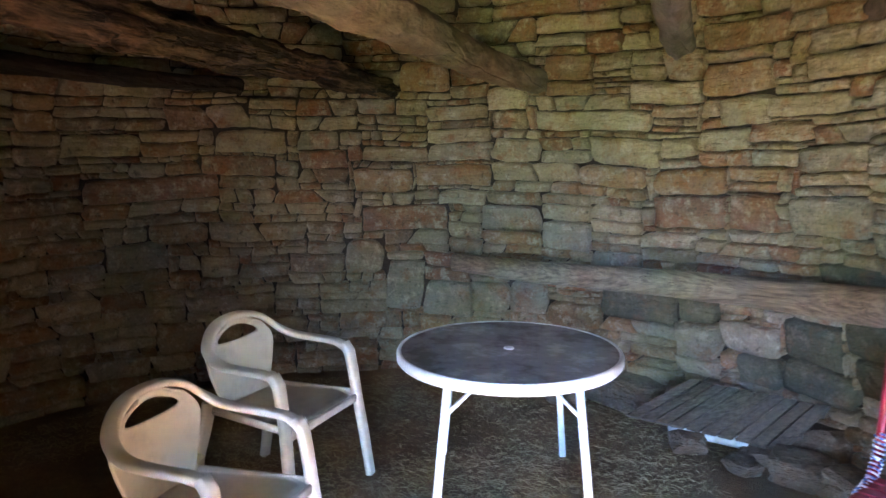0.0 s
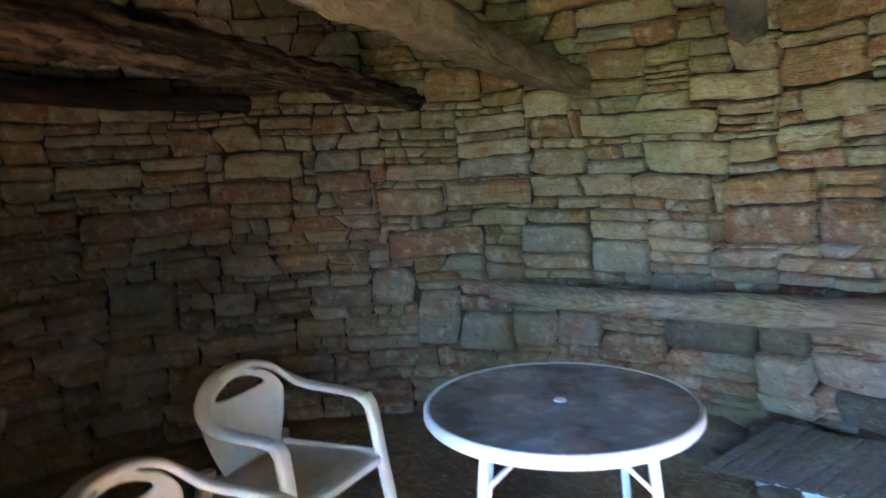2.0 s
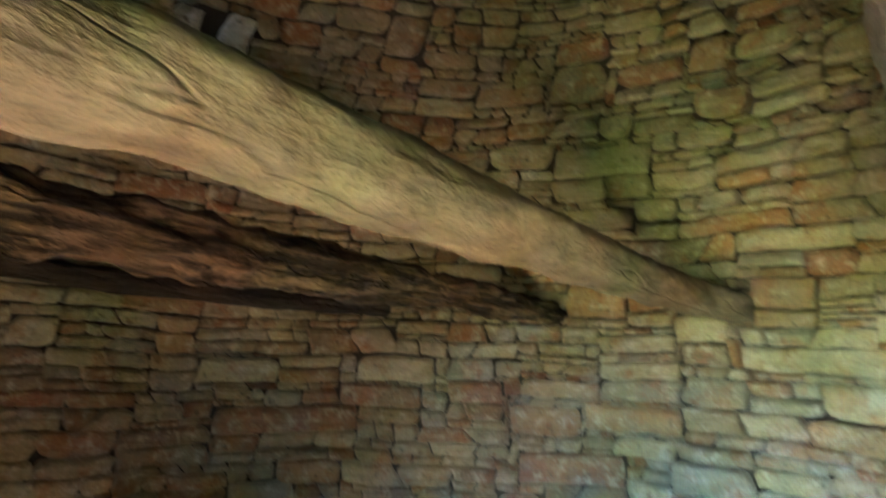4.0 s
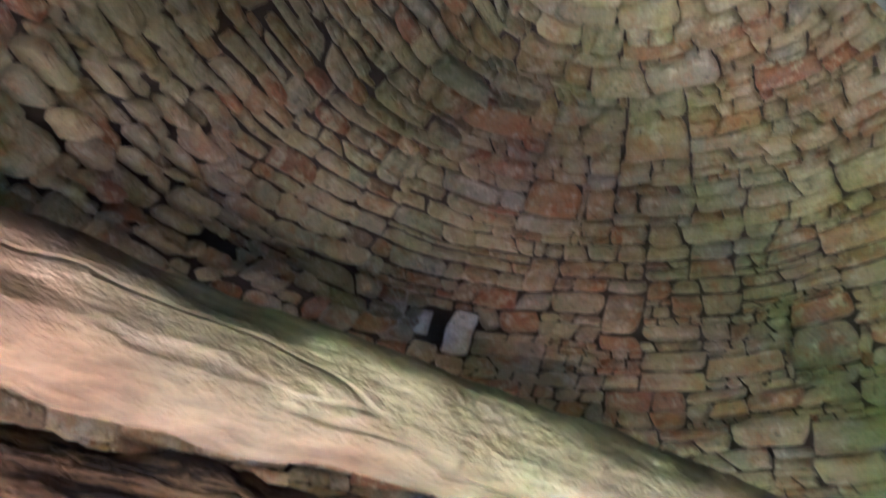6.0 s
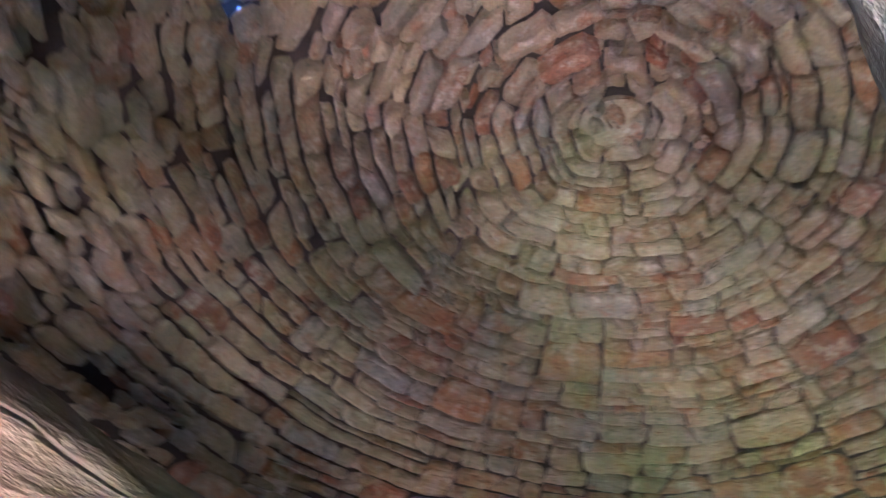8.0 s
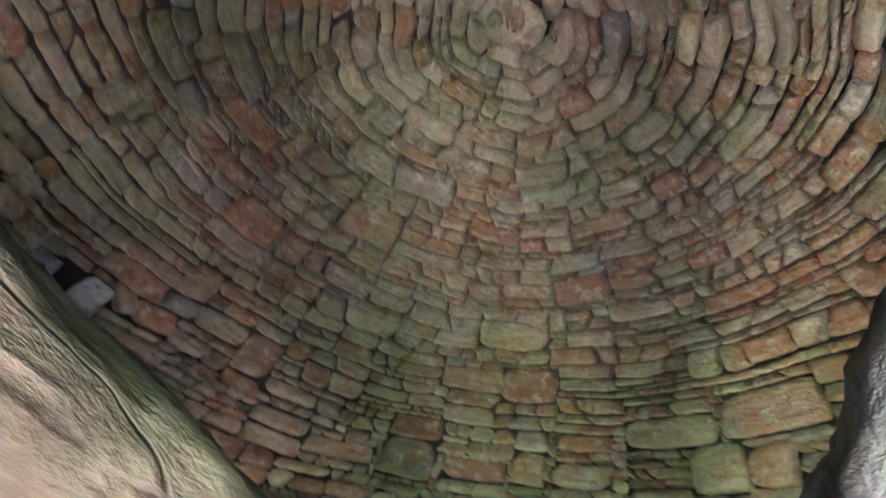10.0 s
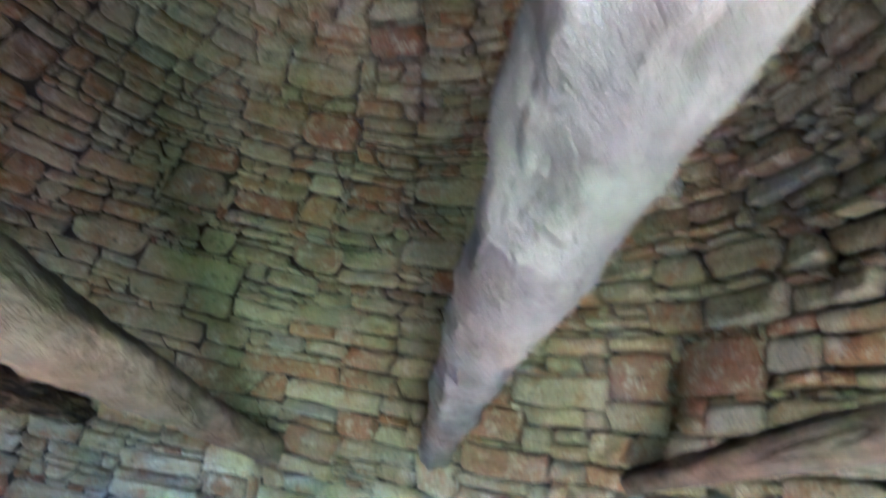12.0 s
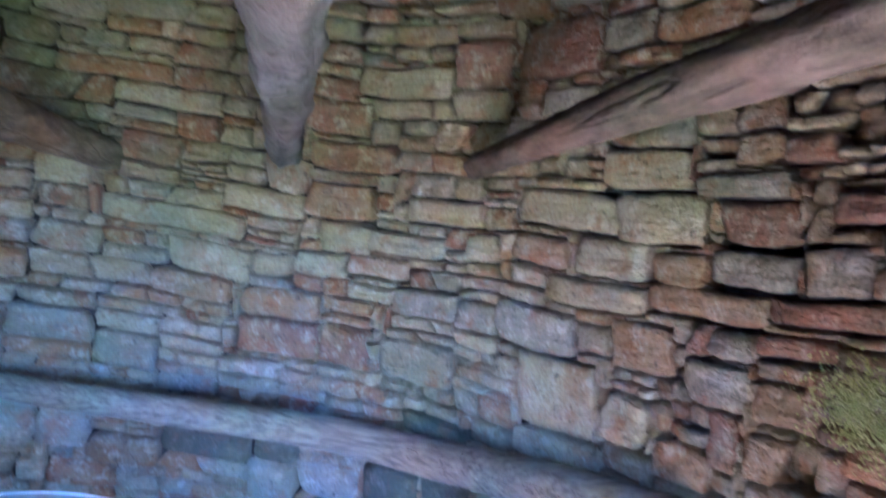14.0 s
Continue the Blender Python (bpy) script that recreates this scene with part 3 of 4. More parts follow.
tagged(ceiling, "corbelled dome of small weathered limestone slabs", "vault", kind="structure")
outer = shell("vault_shell", S_WALL, S_END, -math.pi, math.pi, 0.5, MORTAR, 64)
tagged(outer, "rubble fill of the domed stone roof", "roof", kind="structure")

# rough stone lining of the slanting chink; its colour carries the sun's warmth
chink_m = Matrix.Translation(Vector(CHINK_MID)) @ Vector(CHINK_WAY).to_track_quat("Z", "Y").to_matrix().to_4x4()
chink_rng = random.Random(14)
lining = new("vault_chink")
lining.matrix_world = chink_m
tagged(lining, "narrow stone-lined chink through the vault, tinted as if sunlit", "opening", kind="structure")
for turn in range(4):
    for i in range(5):
        bm = bmesh.new()
        box(bm, (0.26, 0.06, 0.16), Matrix.Rotation(radians(90 * turn), 4, "Z") @ Matrix.Translation((0, 0.12 + chink_rng.uniform(-0.012, 0.008), 0.20 + 0.15 * i)) @ pose(0, 0, 0, chink_rng.uniform(-7, 7), chink_rng.uniform(-4, 4), chink_rng.uniform(-4, 4)), 0.012)
        part("stone", bm, STONE_SUN_TINT, lining)

# ---- floor and the ground outside ----
def ground_height(x, y):
    d = math.hypot(x - CX, y - CY)
    inside = max(0.0, min(1.0, (3.2 - d) / 0.3))
    rise = max(0.0, min(1.0, (y - 1.3) / 1.0))
    return inside * (0.085 * rise * rise * (3 - 2 * rise) + 0.02 * noise.noise((x * 1.7, y * 1.7, 3)) + 0.010 * noise.noise((x * 6, y * 6, 1)) + 0.005 * noise.noise((x * 17, y * 17, 1)))


bm = bmesh.new()
rings = []
radii = [0.0] + [0.06 * i for i in range(1, 37)] + [2.3, 2.45, 2.6, 2.8, 3.0, 3.2, 3.4]
for rad in radii:
    row = []
    for j in range(96):
        w = 2 * math.pi * j / 96
        x, y = CX + rad * math.cos(w), CY + rad * math.sin(w)
        row.append(bm.verts.new((x, y, ground_height(x, y) + 0.004)))
    rings.append(row)
for a, b in zip(rings, rings[1:]):
    for j in range(96):
        f = bm.faces.new((a[j - 1], b[j - 1], b[j], a[j]))
        f.smooth = True
bmesh.ops.remove_doubles(bm, verts=bm.verts, dist=0.0005)
tagged(part("floor", bm, EARTH), "trodden brown earth floor strewn with straw", "floor", kind="structure")
# unseen pale slabs from the doorway into the hut, added to bounce sunlight up
bounce_rng = random.Random(3)
bounce_slabs = empty("doorstep", door_m, "unseen pale slabs added at the doorway to bounce sunlight inside", "doorstep", kind="structure")
for row_n in range(5):
    for col in ((-1, 1) if row_n < 3 else (-1, 1, 3)):
        bm = bmesh.new()
        box(bm, (0.39, 0.46, 0.06), pose(col * 0.20, -1.1 + 0.48 * row_n, 0.0, 0, 0, bounce_rng.uniform(-1, 1)), 0.012)
        part("bounce_slab", bm, BOUNCE_SLAB, bounce_slabs)
bm = bmesh.new()
last = None
for rad in (3.3, 3.8, 6, 15, 60, 400, 3000):
    row = [bm.verts.new((CX + rad * math.cos(2 * math.pi * j / 48), CY + rad * math.sin(2 * math.pi * j / 48), 0.0)) for j in range(48)]
    if last:
        for j in range(48):
            bm.faces.new((last[j - 1], row[j - 1], row[j], last[j]))
    last = row
tagged(part("ground", bm, GRASS), "sunlit grassy ground outside the hut", "ground", kind="structure")

# ---- roof beams ----
def log(name, line, r0, r1, mat, label, seed, flat=1.0, knots=0.10):
    """A hand-hewn pole along a bent line, with lumps and knots; radius r0 at its start and r1 at its end."""
    line = [Vector(p) for p in line]
    a, b = line[0], line[-1]
    base = Matrix.Translation(a) @ (b - a).to_track_quat("X", "Z").to_matrix().to_4x4()
    inv = base.inverted()
    line = [inv @ p for p in line]
    pts, m = [], 36
    for i in range(len(line) - 1):
        q = [line[min(max(i + d, 0), len(line) - 1)] for d in (-1, 0, 1, 2)]
        k = max(3, int((q[2] - q[1]).length / 0.022))
        for w in (j / k for j in range(k)):
            pts.append(0.5 * (2 * q[1] + (q[2] - q[0]) * w + (2 * q[0] - 5 * q[1] + 4 * q[2] - q[3]) * w * w + (3 * q[1] - q[0] - 3 * q[2] + q[3]) * w ** 3))
    pts.append(line[-1])
    ln = (b - a).length

    def section(i, n):
        w = i / (n - 1)
        rad = r0 * (1 - w) + r1 * w
        out = []
        for j in range(m):
            t = 2 * math.pi * j / m
            q = rad * (1 + knots * (noise.noise((w * ln * 4, math.cos(t) * 1.3 + seed, math.sin(t) * 1.3)) + 0.6 * noise.noise((w * ln * 12, math.cos(t) * 2.6 + seed, math.sin(t) * 2.6)) + 0.30 * noise.noise((w * ln * 30, math.cos(t) * 5 + seed, math.sin(t) * 5))))
            out.append((q * math.cos(t), q * flat * math.sin(t)))
        return out

    bm = bmesh.new()
    sweep(bm, pts, section)
    ob = part(name, bm, mat)
    ob.matrix_world = base
    return tagged(ob, label, "bench" if name == "bench_log" else "beam", "" if name == "bench_log" else "roof beams")


log("roof_beam", [(1.08, 4.14, 1.80), (0.93, 3.88, 1.83), (0.62, 3.40, 1.857), (0.16, 2.20, 1.885), (-0.289, 1.00, 1.912), (-0.66, 0.05, 1.93)], 0.072, 0.100, BEAM_WOOD, "thick crooked debarked log across the hut", 3, knots=0.16)
log("roof_beam", [(1.60, 3.55, 1.93), (1.40, 3.08, 1.985), (0.98, 2.00, 2.03), (0.596, 1.00, 2.06), (0.12, -0.20, 2.09)], 0.067, 0.090, GREY_WOOD, "grey weathered crooked log with knots and dents", 8, knots=0.22)
log("roof_beam", [(2.06, 2.84, 1.955), (1.75, 2.05, 1.985), (1.47, 1.20, 2.03), (1.05, 0.10, 2.07)], 0.042, 0.066, DARK_BEAM_WOOD, "slender brown log ending in the stone wall", 12, knots=0.16)
log("roof_beam", [(0.14, 4.16, 1.80), (-0.149, 3.30, 1.811), (-0.56, 2.15, 1.82), (-0.972, 1.00, 1.829), (-1.35, 0.25, 1.84)], 0.066, 0.105, ROTTEN_WOOD, "dark rotten split beam near the wall", 17, 0.85, 0.42)

# near-black pole, added to draw the dark band along the west wall
log("roof_beam", [(-0.62, 3.82, 1.79), (-1.05, 3.54, 1.80), (-1.50, 3.10, 1.83), (-1.80, 2.50, 1.86), (-1.90, 1.90, 1.88)], 0.050, 0.062, BLACK_WOOD, "near-black pole added for the dark band along the wall", 29, 0.8, 0.3)

# ---- log bench along the wall ----
log("bench_log", [(0.51, 4.07, 0.815), (0.98, 3.75, 0.805), (1.42, 3.43, 0.82), (1.86, 3.04, 0.835), (2.06, 2.60, 0.875), (2.12, 2.15, 0.95), (2.15, 1.75, 1.0)], 0.054, 0.084, PLANK_WOOD, "long split log bench let into the stone wall", 23, 1.0, 0.07)

# ---- table ----
def round_table(m):
    t = empty("garden_table", m, "round garden table, white metal frame, dusty dark glass top", "table")
    bm = bmesh.new()
    k = 64
    sec = [(-0.010, -0.012), (-0.008, 0.008), (-0.002, 0.013), (0.006, 0.012), (0.011, 0.004), (0.011, -0.020), (0.005, -0.028), (-0.010, -0.028)]
    rows = []
    for j in range(k):
        w = 2 * math.pi * j / k
        rows.append([bm.verts.new(((0.411 + u) * math.cos(w), (0.411 + u) * math.sin(w), 0.612 + v)) for u, v in sec])
    for j in range(k):
        for i in range(8):
            f = bm.faces.new((rows[j - 1][i], rows[j][i], rows[j][i - 1], rows[j - 1][i - 1]))
            f.smooth = True
    part("rim", bm, WHITE_METAL, t, "white painted metal rim")
    bm = bmesh.new()
    bmesh.ops.create_cone(bm, cap_ends=True, segments=64, radius1=0.405, radius2=0.405, depth=0.006, matrix=Matrix.Translation((0, 0, 0.619)))
    part("tabletop", bm, TABLE_TOP, t, "dusty dark glass top")
    bm = bmesh.new()
    bmesh.ops.create_cone(bm, cap_ends=True, segments=20, radius1=0.020, radius2=0.018, depth=0.006, matrix=Matrix.Translation((0, 0, 0.624)))
    part("parasol_hole_cap", bm, WHITE_METAL, t, "small white cap over the parasol hole")
    for sx in (-1, 1):
        for sy in (-1, 1):
            bm = bmesh.new()
            a, b = Vector((sx * 0.215, sy * 0.33, 0.598)), Vector((sx * 0.268, sy * 0.43, 0.004))
            sweep(bm, [a, a.lerp(b, 0.5), b], lambda i, n: oval(0.0145, 0.012, 10, 0.5))
            part("leg", bm, WHITE_METAL, t)
        bm = bmesh.new()
        sweep(bm, [(sx * 0.215, -0.33, 0.592), (sx * 0.215, 0.33, 0.592)], lambda i, n: oval(0.011, 0.011, 8, 0.6))
        part("rail", bm, WHITE_METAL, t)
    for sx in (-1, 1):
        for sy in (-1, 1):
            bm = bmesh.new()
            a, b = Vector((sx * 0.228, sy * 0.348, 0.485)), Vector((sx * 0.115, sy * 0.33, 0.594))
            sweep(bm, [a, b], lambda i, n: oval(0.009, 0.006, 8, 0.6))
            part("brace", bm, WHITE_METAL, t)
    return t


m, n, l, b = material("dusty_dark_glass", 0.25)
tc = n.new("ShaderNodeTexCoord").outputs["Object"]
dust = noise_of(n, l, tc, 3.6, 8.0, 0.66)
# pale patches: dust, lightened to carry the reflected sheen of the glass too
dust_and_sheen = ramp_of(n, l, dust, [(0.42, (0.0,)), (0.50, (0.45,)), (0.54, (0.5,)), (0.60, (1.0,))])
l.new(mixed(n, l, dust_and_sheen, (0.13, 0.105, 0.085), (0.44, 0.41, 0.38)), b.inputs["Base Color"])
l.new(ramp_of(n, l, dust, [(0.35, (0.50,)), (0.65, (0.78,))]), b.inputs["Roughness"])
TABLE_TOP = m
round_table(pose(0.686, 2.645, 0.088, 0, 0, -3))

# ---- plastic armchairs ----
def armchair(m, label):
    """A one-piece plastic garden chair; faces +x, origin on the floor under the seat's middle."""
    c = empty("garden_chair", m, label, "chair", "plastic garden chairs")
    seat_z = 0.42
    bm = bmesh.new()
    nx, ny = 12, 12
    top = [[bm.verts.new((-0.20 + 0.44 * i / nx, (-0.235 + 0.47 * j / ny) * (0.86 + 0.14 * i / nx),
                          seat_z - 0.018 * math.sin(math.pi * j / ny) * math.sin(math.pi * min(1, i / nx + 0.1)) - (0.030 * max(0, i / nx - 0.82) / 0.18 if i > 9 else 0) - 0.02 * (1 - i / nx))) for j in range(ny + 1)] for i in range(nx + 1)]
    for i in range(nx):
        for j in range(ny):
            bm.faces.new((top[i][j], top[i + 1][j], top[i + 1][j + 1], top[i][j + 1])).smooth = True
    bmesh.ops.solidify(bm, geom=bm.faces[:], thickness=0.012)
    # turned-down front lip
    lip = [(0.243, -0.233 + 0.466 * j / 8, seat_z - 0.035) for j in range(9)]
    sweep(bm, lip, lambda i, n: [(-0.004, -0.022), (0.006, -0.022), (0.010, 0.006), (0.0, 0.014), (-0.006, 0.006)])
    part("seat", bm, PLASTIC, c)
    # back shell: curved in plan, narrower below, with an oval hand hole near the top
    bm = bmesh.new()
    cols, rows_n = 48, 44
    def back_point(u, v):
        half = (0.140 + 0.072 * math.sin(math.pi * 0.5 * min(1, v * 1.3))) * math.sqrt(1 - (max(0, v - 0.64) / 0.385) ** 2)
        return (-0.170 - 0.048 * v + 0.030 * (u * u) * (0.45 + 0.55 * v), half * u, seat_z - 0.015 + 0.346 * v - 0.030 * u * u * v)

    HU, HV, HC = 0.66, 0.095, 0.815  # hand hole: half-width, half-height, middle

    def out(u, v):
        return (u / HU) ** 2 + ((v - HC) / HV) ** 2

    gone = {(i, j) for i in range(rows_n) for j in range(cols) if out(-1 + 2 * (j + 0.5) / cols, (i + 0.5) / rows_n) < 1}
    grid = {}
    for i in range(rows_n + 1):
        for j in range(cols + 1):
            u, v = -1 + 2 * j / cols, i / rows_n
            if any((i - a, j - b) in gone for a in (0, 1) for b in (0, 1)):
                k = max(out(u, v), 1e-6) ** 0.5
                u, v = u / k, HC + (v - HC) / k
            grid[i, j] = bm.verts.new(back_point(u, v))
    for i in range(rows_n):
        for j in range(cols):
            if (i, j) not in gone:
                bm.faces.new((grid[i, j], grid[i, j + 1], grid[i + 1, j + 1], grid[i + 1, j])).smooth = True
    bmesh.ops.delete(bm, geom=[v for v in bm.verts if not v.link_faces], context="VERTS")
    bmesh.ops.solidify(bm, geom=bm.faces[:], thickness=0.010)
    part("backrest", bm, PLASTIC, c)
    # the hoop: one band from the left arm's front, round over the back, to the right arm's front
    half_line = [(0.190, 0.248, 0.600), (0.14, 0.256, 0.618), (0.04, 0.262, 0.622), (-0.06, 0.257, 0.627), (-0.125, 0.239, 0.643), (-0.170, 0.212, 0.676), (-0.198, 0.160, 0.722), (-0.215, 0.085, 0.751), (-0.220, 0.0, 0.758)]
    line = half_line + [(x, -y, z) for x, y, z in half_line[-2::-1]]
    smooth_line = []
    for i in range(len(line) - 1):
        q = [Vector(line[min(max(i + d, 0), len(line) - 1)]) for d in (-1, 0, 1, 2)]
        for w in (0, 0.25, 0.5, 0.75):
            smooth_line.append(0.5 * (2 * q[1] + (q[2] - q[0]) * w + (2 * q[0] - 5 * q[1] + 4 * q[2] - q[3]) * w * w + (3 * q[1] - q[0] - 3 * q[2] + q[3]) * w ** 3))
    smooth_line.append(Vector(line[-1]))
    bm = bmesh.new()
    sweep(bm, smooth_line, lambda i, n: oval(0.027, 0.014, 12, 0.7))
    part("armrest", bm, PLASTIC, c, "rounded arm and back hoop")
    for sy in (-1, 1):
        bm = bmesh.new()
        pts = [(0.180, sy * 0.250, 0.618), (0.207, sy * 0.252, 0.582), (0.222, sy * 0.255, 0.50), (0.236, sy * 0.258, 0.40), (0.262, sy * 0.275, 0.20), (0.285, sy * 0.287, 0.008)]
        sweep(bm, pts, lambda i, n: [(u, v) for u, v in oval(0.030 - 0.008 * i / n, 0.017, 10, 0.5)], ups=[(1, 0, 0)] * 6)
        part("front_leg", bm, PLASTIC, c)
        bm = bmesh.new()
        pts = [(-0.19, sy * 0.195, 0.44), (-0.215, sy * 0.215, 0.30), (-0.255, sy * 0.24, 0.12), (-0.285, sy * 0.255, 0.008)]
        sweep(bm, pts, lambda i, n: [(u, v) for u, v in oval(0.034 - 0.012 * i / n, 0.018, 10, 0.5)], ups=[(1, 0, 0)] * 4)
        part("back_leg", bm, PLASTIC, c)
        bm = bmesh.new()
        sweep(bm, [(-0.19, sy * 0.19, 0.40), (0.24, sy * 0.245, 0.395)], lambda i, n: [(-0.006, -0.010), (0.006, -0.010), (0.006, 0.02), (-0.006, 0.02)])
        part("seat_apron", bm, PLASTIC, c)
    return c


armchair(pose(-0.22, 2.755, 0.085, 0, 0, -24) @ Matrix.Diagonal((0.93, 0.93, 0.93, 1)), "stained white plastic garden armchair with oval hand hole")
armchair(pose(-0.25, 2.0, 0.075, -2, 0, -18) @ Matrix.Diagonal((0.90, 0.90, 0.90, 1)), "white plastic garden armchair with fine surface cracks")

# ---- pallet ----
def pallet(corner_l, corner_b, corner_r, corner_t):
    L, B, R, T = (Vector(c) for c in (corner_l, corner_b, corner_r, corner_t))
    p = empty("wooden_pallet", Matrix.Translation((L + R) / 2), "low weathered grey boarded pallet propped on stones", "pallet")
    inv = p.matrix_world.inverted()
    k = 10
    up = (B - L).cross(T - L).normalized()
    for i in range(k):
        a0, a1 = L.lerp(B, (i + 0.07) / k), L.lerp(B, (i + 0.93) / k)
        b0, b1 = T.lerp(R, (i + 0.07) / k), T.lerp(R, (i + 0.93) / k)
        bm = bmesh.new()
        jit = up * rng.uniform(-0.004, 0.004)
        e0, e1 = rng.uniform(-0.012, 0.012), rng.uniform(-0.012, 0.012)
        q = [a0 + (b0 - a0) * e0, a1 + (b1 - a1) * e0, b1 + (b1 - a1) * e1, b0 + (b0 - a0) * e1]
        lo = [bm.verts.new(inv @ (c + jit - up * 0.011)) for c in q]
        hi = [bm.verts.new(inv @ (c + jit + up * 0.011)) for c in q]
        bm.faces.new(hi), bm.faces.new(lo[::-1])
        for e in range(4):
            bm.faces.new((lo[e], lo[(e + 1) % 4], hi[(e + 1) % 4], hi[e]))
        bmesh.ops.bevel(bm, geom=bm.edges[:], offset=0.002, segments=1, affect="EDGES")
        part("plank", bm, PALLET_WOOD, p)
    for w in (0.04, 0.5, 0.95):
        bm = bmesh.new()
        a, b = L.lerp(T, w) - up * 0.045, B.lerp(R, w) - up * 0.045
        ends = (0.28, 0.78) if w < 0.1 else (0.03, 0.97)
        sweep(bm, [inv @ (a + up * 0.014).lerp(b + up * 0.014, e) for e in ends], lambda i, n: [(-0.02, -0.018), (0.02, -0.018), (0.02, 0.018), (-0.02, 0.018)], ups=[up] * 2)
        part("bearer", bm, WHITE_PAINT if w < 0.1 else PALLET_WOOD, p, "flaking white painted bearer" if w < 0.1 else "")
    return p


pallet((1.331, 3.343, 0.170), (1.907, 2.933, 0.170), (2.095, 2.935, 0.365), (1.654, 3.385, 0.335))

# ---- a folding chair of red metal beside the bench ----
def red_chair(m):
    c = empty("red_chair", m, "chipped red metal chair standing by the wall", "chair")
    for sy in (-1, 1):
        bm = bmesh.new()
        pts = [(-0.22, sy * 0.20, 0.84), (-0.20, sy * 0.20, 0.66), (-0.17, sy * 0.20, 0.50), (-0.12, sy * 0.20, 0.44), (0.0, sy * 0.20, 0.43), (0.20, sy * 0.20, 0.44)]
        sweep(bm, pts, lambda i, n: oval(0.014, 0.014, 10), ups=[(0, 1, 0)] * 6)
        part("side_rail", bm, RED_METAL, c, "red tube with chipped paint")
        for x0, x1 in ((0.18, 0.22), (-0.14, -0.24)):
            bm = bmesh.new()
            sweep(bm, [(x0, sy * 0.20, 0.43), ((x0 + x1) / 2, sy * 0.205, 0.2), (x1, sy * 0.21, 0.006)], lambda i, n: oval(0.012, 0.012, 10), ups=[(0, 1, 0)] * 3)
            part("leg", bm, RED_METAL, c)
        bm = bmesh.new()
        cord(bm, [(-0.187, sy * 0.20, 0.58), (-0.17, sy * 0.20, 0.50), (-0.12, sy * 0.20, 0.44), (0.0, sy * 0.20, 0.43)], 0.0165, 16, 0.0035)
        part("cord", bm, CORD, c, "blue and white cord wound round the rail")
    for i in range(7):
        bm = bmesh.new()
        box(bm, (0.045, 0.40, 0.010), Matrix.Translation((-0.115 + 0.052 * i, 0, 0.447)), 0.003)
        part("seat_slat", bm, RED_METAL, c)
    for i in range(5):
        bm = bmesh.new()
        box(bm, (0.010, 0.40, 0.042), Matrix.Translation((-0.192 - 0.007 * i, 0, 0.61 + 0.052 * i)) @ Matrix.Rotation(-0.11, 4, "Y"), 0.003)
        part("back_slat", bm, RED_METAL, c)
    return c


def cord(bm, pts, rad, turns, thick):
    """A cord wound round a bent line."""
    pts = [Vector(p) for p in pts]
    steps, line = 14 * turns, []
    for i in range(steps + 1):
        w = i / steps * (len(pts) - 1)
        k = min(int(w), len(pts) - 2)
        mid, way = pts[k].lerp(pts[k + 1], w - k), (pts[k + 1] - pts[k]).normalized()
        side = way.cross(Vector((0, 1, 0))).normalized()
        a = 2 * math.pi * i / 14
        line.append(mid + rad * (math.cos(a) * side + math.sin(a) * Vector((0, 1, 0))))
    sweep(bm, line, lambda i, n: oval(thick, thick, 6))


red_chair(pose(1.835, 1.96, -0.03, 0, 0, 222))


# ---- fallen stones round the pallet ----
def loose_stone(x, y, z, size, seed, label):
    r = random.Random(seed)
    bm = bmesh.new()
    bmesh.ops.create_icosphere(bm, subdivisions=3, radius=1.0)
    for v in bm.verts:
        d = 1 + 0.40 * noise.noise(v.co * 1.3 + Vector((seed, 0, 0))) + 0.22 * abs(noise.noise(v.co * 3 + Vector((0, seed, 0)))) + 0.12 * noise.noise(v.co * 8 + Vector((0, seed, 0)))
        v.co = Vector((max(-0.8, min(0.8, v.co.x * d)) * size[0], max(-0.8, min(0.8, v.co.y * d)) * size[1], max(-0.75, min(0.75, v.co.z * d)) * size[2]))
    ob = part("loose_stone", bm, STONE_BROWN)
    ob.matrix_world = pose(x, y, z, r.uniform(-8, 8), r.uniform(-8, 8), r.uniform(0, 360))
    return tagged(ob, label, "stone", "loose stones on the floor")


ROCK_LABEL = "rough brown limestone block lying on the earth floor"
for i, (x, y, sx, sy, sz) in enumerate([(1.92, 2.82, 0.15, 0.12, 0.09), (1.72, 2.92, 0.09, 0.07, 0.05), (2.06, 2.62, 0.16, 0.13, 0.10), (1.45, 3.70, 0.30, 0.15, 0.13), (1.12, 3.88, 0.26, 0.14, 0.12),
                                         (1.75, 3.44, 0.24, 0.16, 0.15), (2.12, 3.02, 0.18, 0.16, 0.14), (1.58, 3.18, 0.12, 0.10, 0.06), (1.85, 3.05, 0.12, 0.10, 0.06), (0.75, 4.02, 0.22, 0.14, 0.10), (1.98, 2.35, 0.15, 0.12, 0.08)]):
    loose_stone(x, y, sz * 0.5 + ground_height(x, y), (sx, sy, sz), 31 + i, ROCK_LABEL)

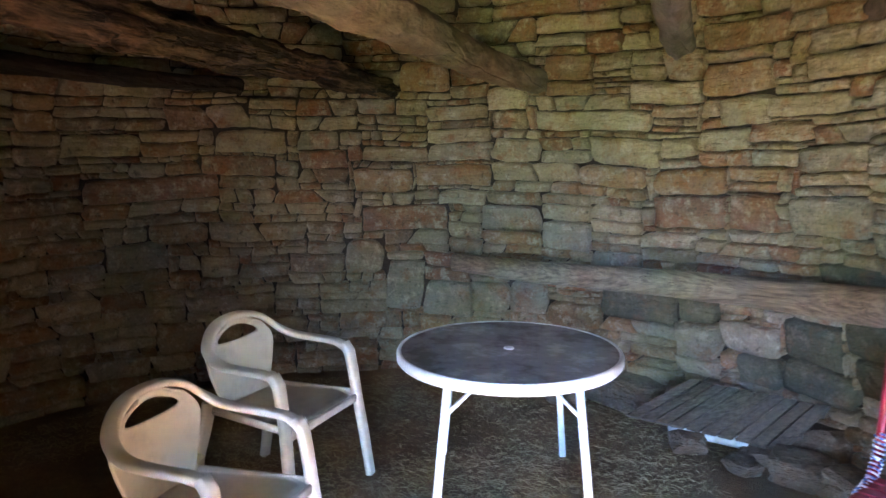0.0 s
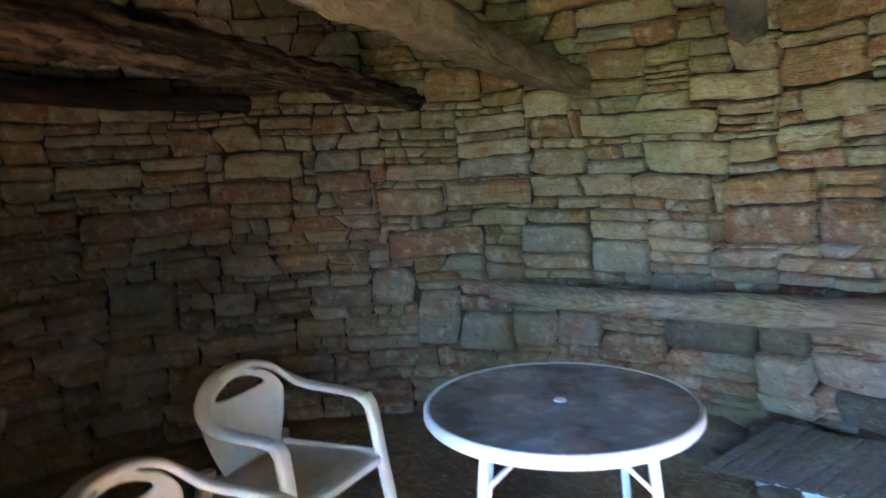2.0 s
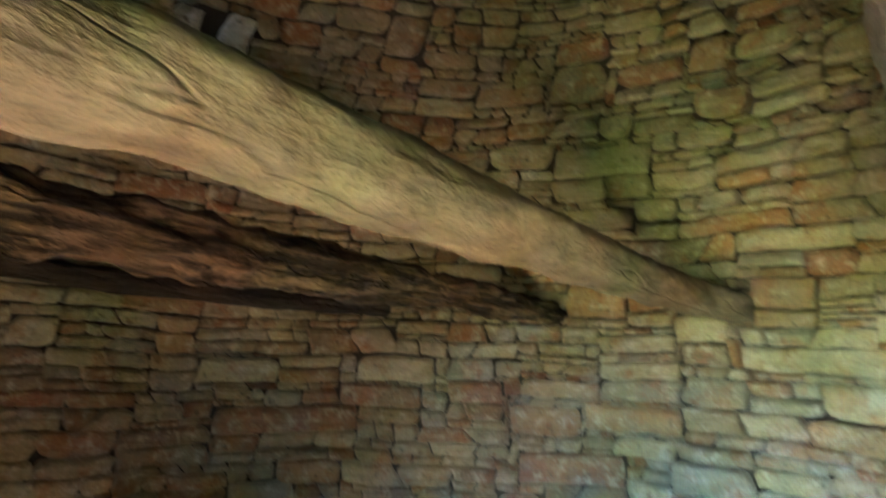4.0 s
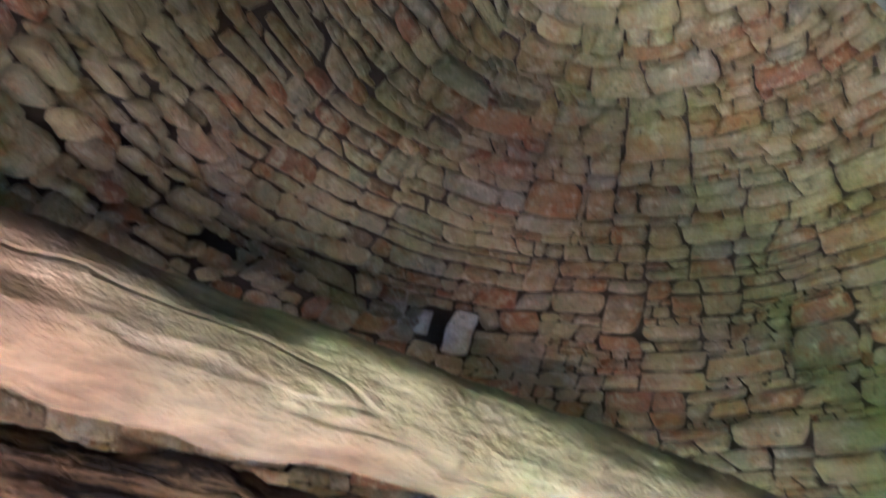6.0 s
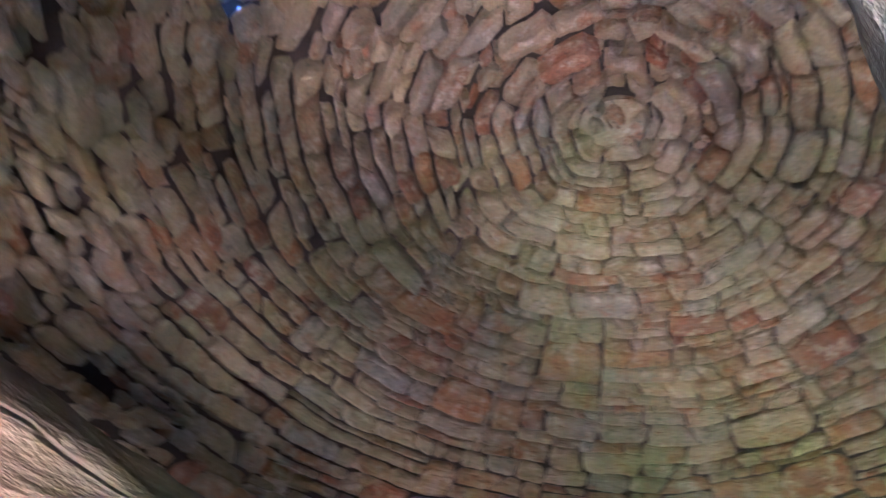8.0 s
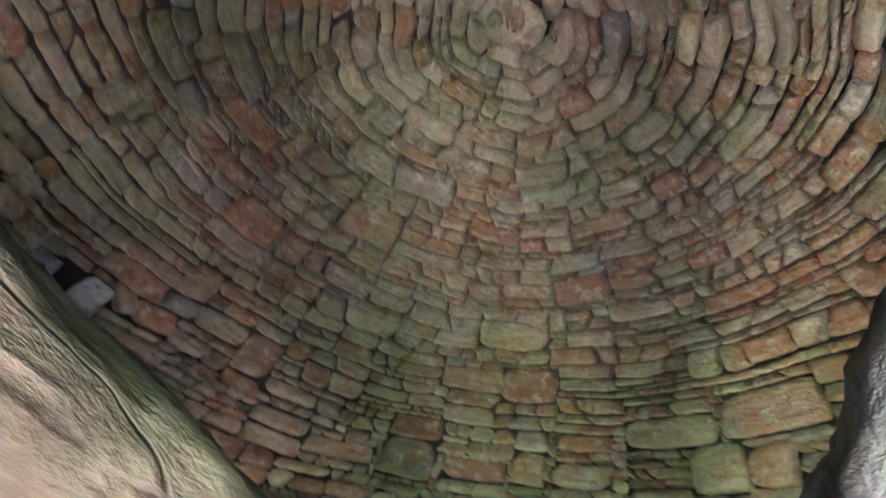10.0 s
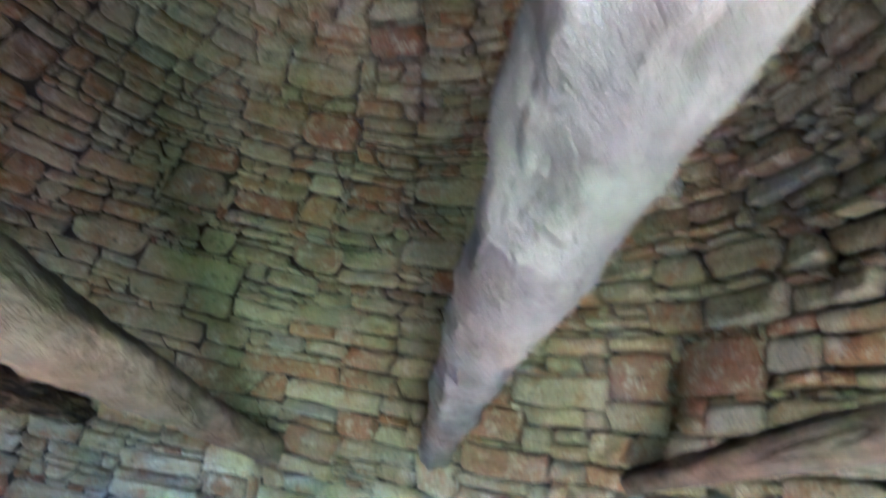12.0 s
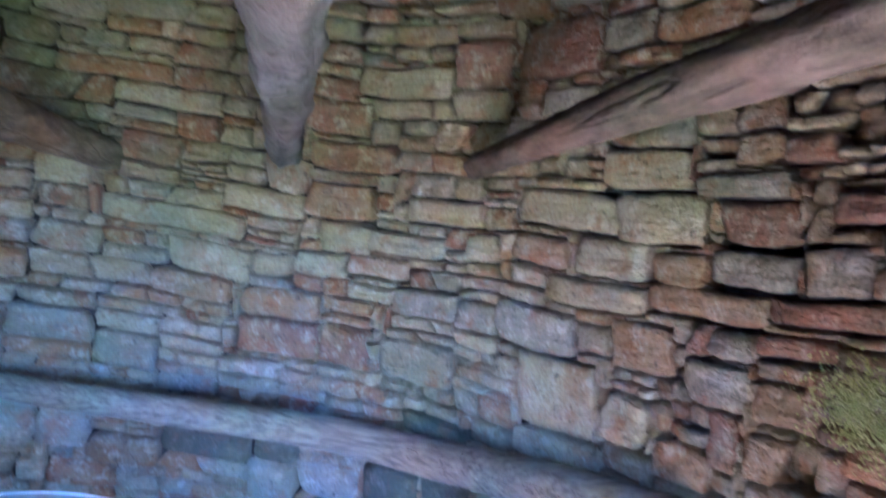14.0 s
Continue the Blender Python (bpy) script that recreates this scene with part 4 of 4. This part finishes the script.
# ---- straw on the floor ----
straw_rng = random.Random(5)
verts, faces = [], []
for _ in range(60000):
    a = straw_rng.uniform(0, 2 * math.pi)
    d = 2.15 * math.sqrt(straw_rng.random())
    x, y = CX + d * math.cos(a), CY + d * math.sin(a)
    if noise.noise((x * 1.6, y * 1.6, 9)) + straw_rng.uniform(-0.35, 0.35) < -0.05:
        continue
    z = ground_height(x, y) + 0.006 + 0.008 * straw_rng.random()
    t, ln, w = straw_rng.uniform(0, math.pi), straw_rng.uniform(0.010, 0.048), straw_rng.uniform(0.0004, 0.0012)
    ux, uy = math.cos(t), math.sin(t)
    k, lift = len(verts), straw_rng.uniform(-0.004, 0.010)
    for s, dz in ((-0.5, 0.0), (0.0, lift), (0.5, 0.0)):
        px, py = x + ux * ln * s, y + uy * ln * s
        verts += [(px - uy * w, py + ux * w, z + dz), (px + uy * w, py - ux * w, z + dz), (px, py, z + dz + w * 1.4)]
    for q in (0, 3):
        for e in range(3):
            f = (e + 1) % 3
            faces.append((k + q + e, k + q + f, k + q + 3 + f, k + q + 3 + e))
straw = mesh_part("straw", verts, faces, HEMP, None, False)
tagged(straw, "dry straw and chaff scattered on the floor", "straw", kind="stuff")

# ---- a cushion of moss on the damp wall by the door ----
m, n, l, b = material("bright_moss", 0.95)
place = n.new("ShaderNodeNewGeometry").outputs["Position"]
l.new(ramp_of(n, l, noise_of(n, l, place, 30.0, 6.0, 0.7), [(0.3, (0.30, 0.34, 0.09)), (0.7, (0.52, 0.54, 0.22))]), b.inputs["Base Color"])
relief(n, l, b, noise_of(n, l, place, 160.0, 5.0, 0.7), 1.0, 0.01)
MOSS = m
moss_rng = random.Random(11)
verts, faces = [], []
for _ in range(1900):
    th, z = radians(moss_rng.gauss(-20.4, 1.7)), moss_rng.gauss(1.46, 0.045)
    p, nm = surface(np.array(th), np.array(s_of(z)))
    c = p + nm * moss_rng.uniform(0.004, 0.022)
    rad, k = moss_rng.uniform(0.0015, 0.005), len(verts)
    for dx, dy, dz in ((1, 0, 0), (-1, 0, 0), (0, 1, 0), (0, -1, 0), (0, 0, 1), (0, 0, -1)):
        verts.append((c[0] + rad * dx, c[1] + rad * dy, c[2] + rad * dz * 0.8))
    for f in ((0, 2, 4), (2, 1, 4), (1, 3, 4), (3, 0, 4), (2, 0, 5), (1, 2, 5), (3, 1, 5), (0, 3, 5)):
        faces.append(tuple(k + i for i in f))
tagged(mesh_part("moss", verts, faces, MOSS), "bright green moss growing on the stones", "moss", kind="stuff")

# ---- individual facing stones of the walls: last ----
PICK = 300
for name, a, b in WALL_SPANS:
    lo, hi = radians(a), radians(b)
    mine = [q for q in laid if lo <= (q[0] if a < 135 else q[0] % (2 * math.pi)) < hi]
    near = sorted(mine, key=lambda q: (q[4] == "", abs(q[1] - 1.35)))
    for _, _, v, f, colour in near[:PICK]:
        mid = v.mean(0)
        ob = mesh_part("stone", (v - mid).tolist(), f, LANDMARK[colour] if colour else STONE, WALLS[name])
        ob.location = mid
    if near[PICK:]:
        v, f = joined(near[PICK:])
        tagged(mesh_part("stones", v, f, STONES, WALLS[name]), kind="stuff")
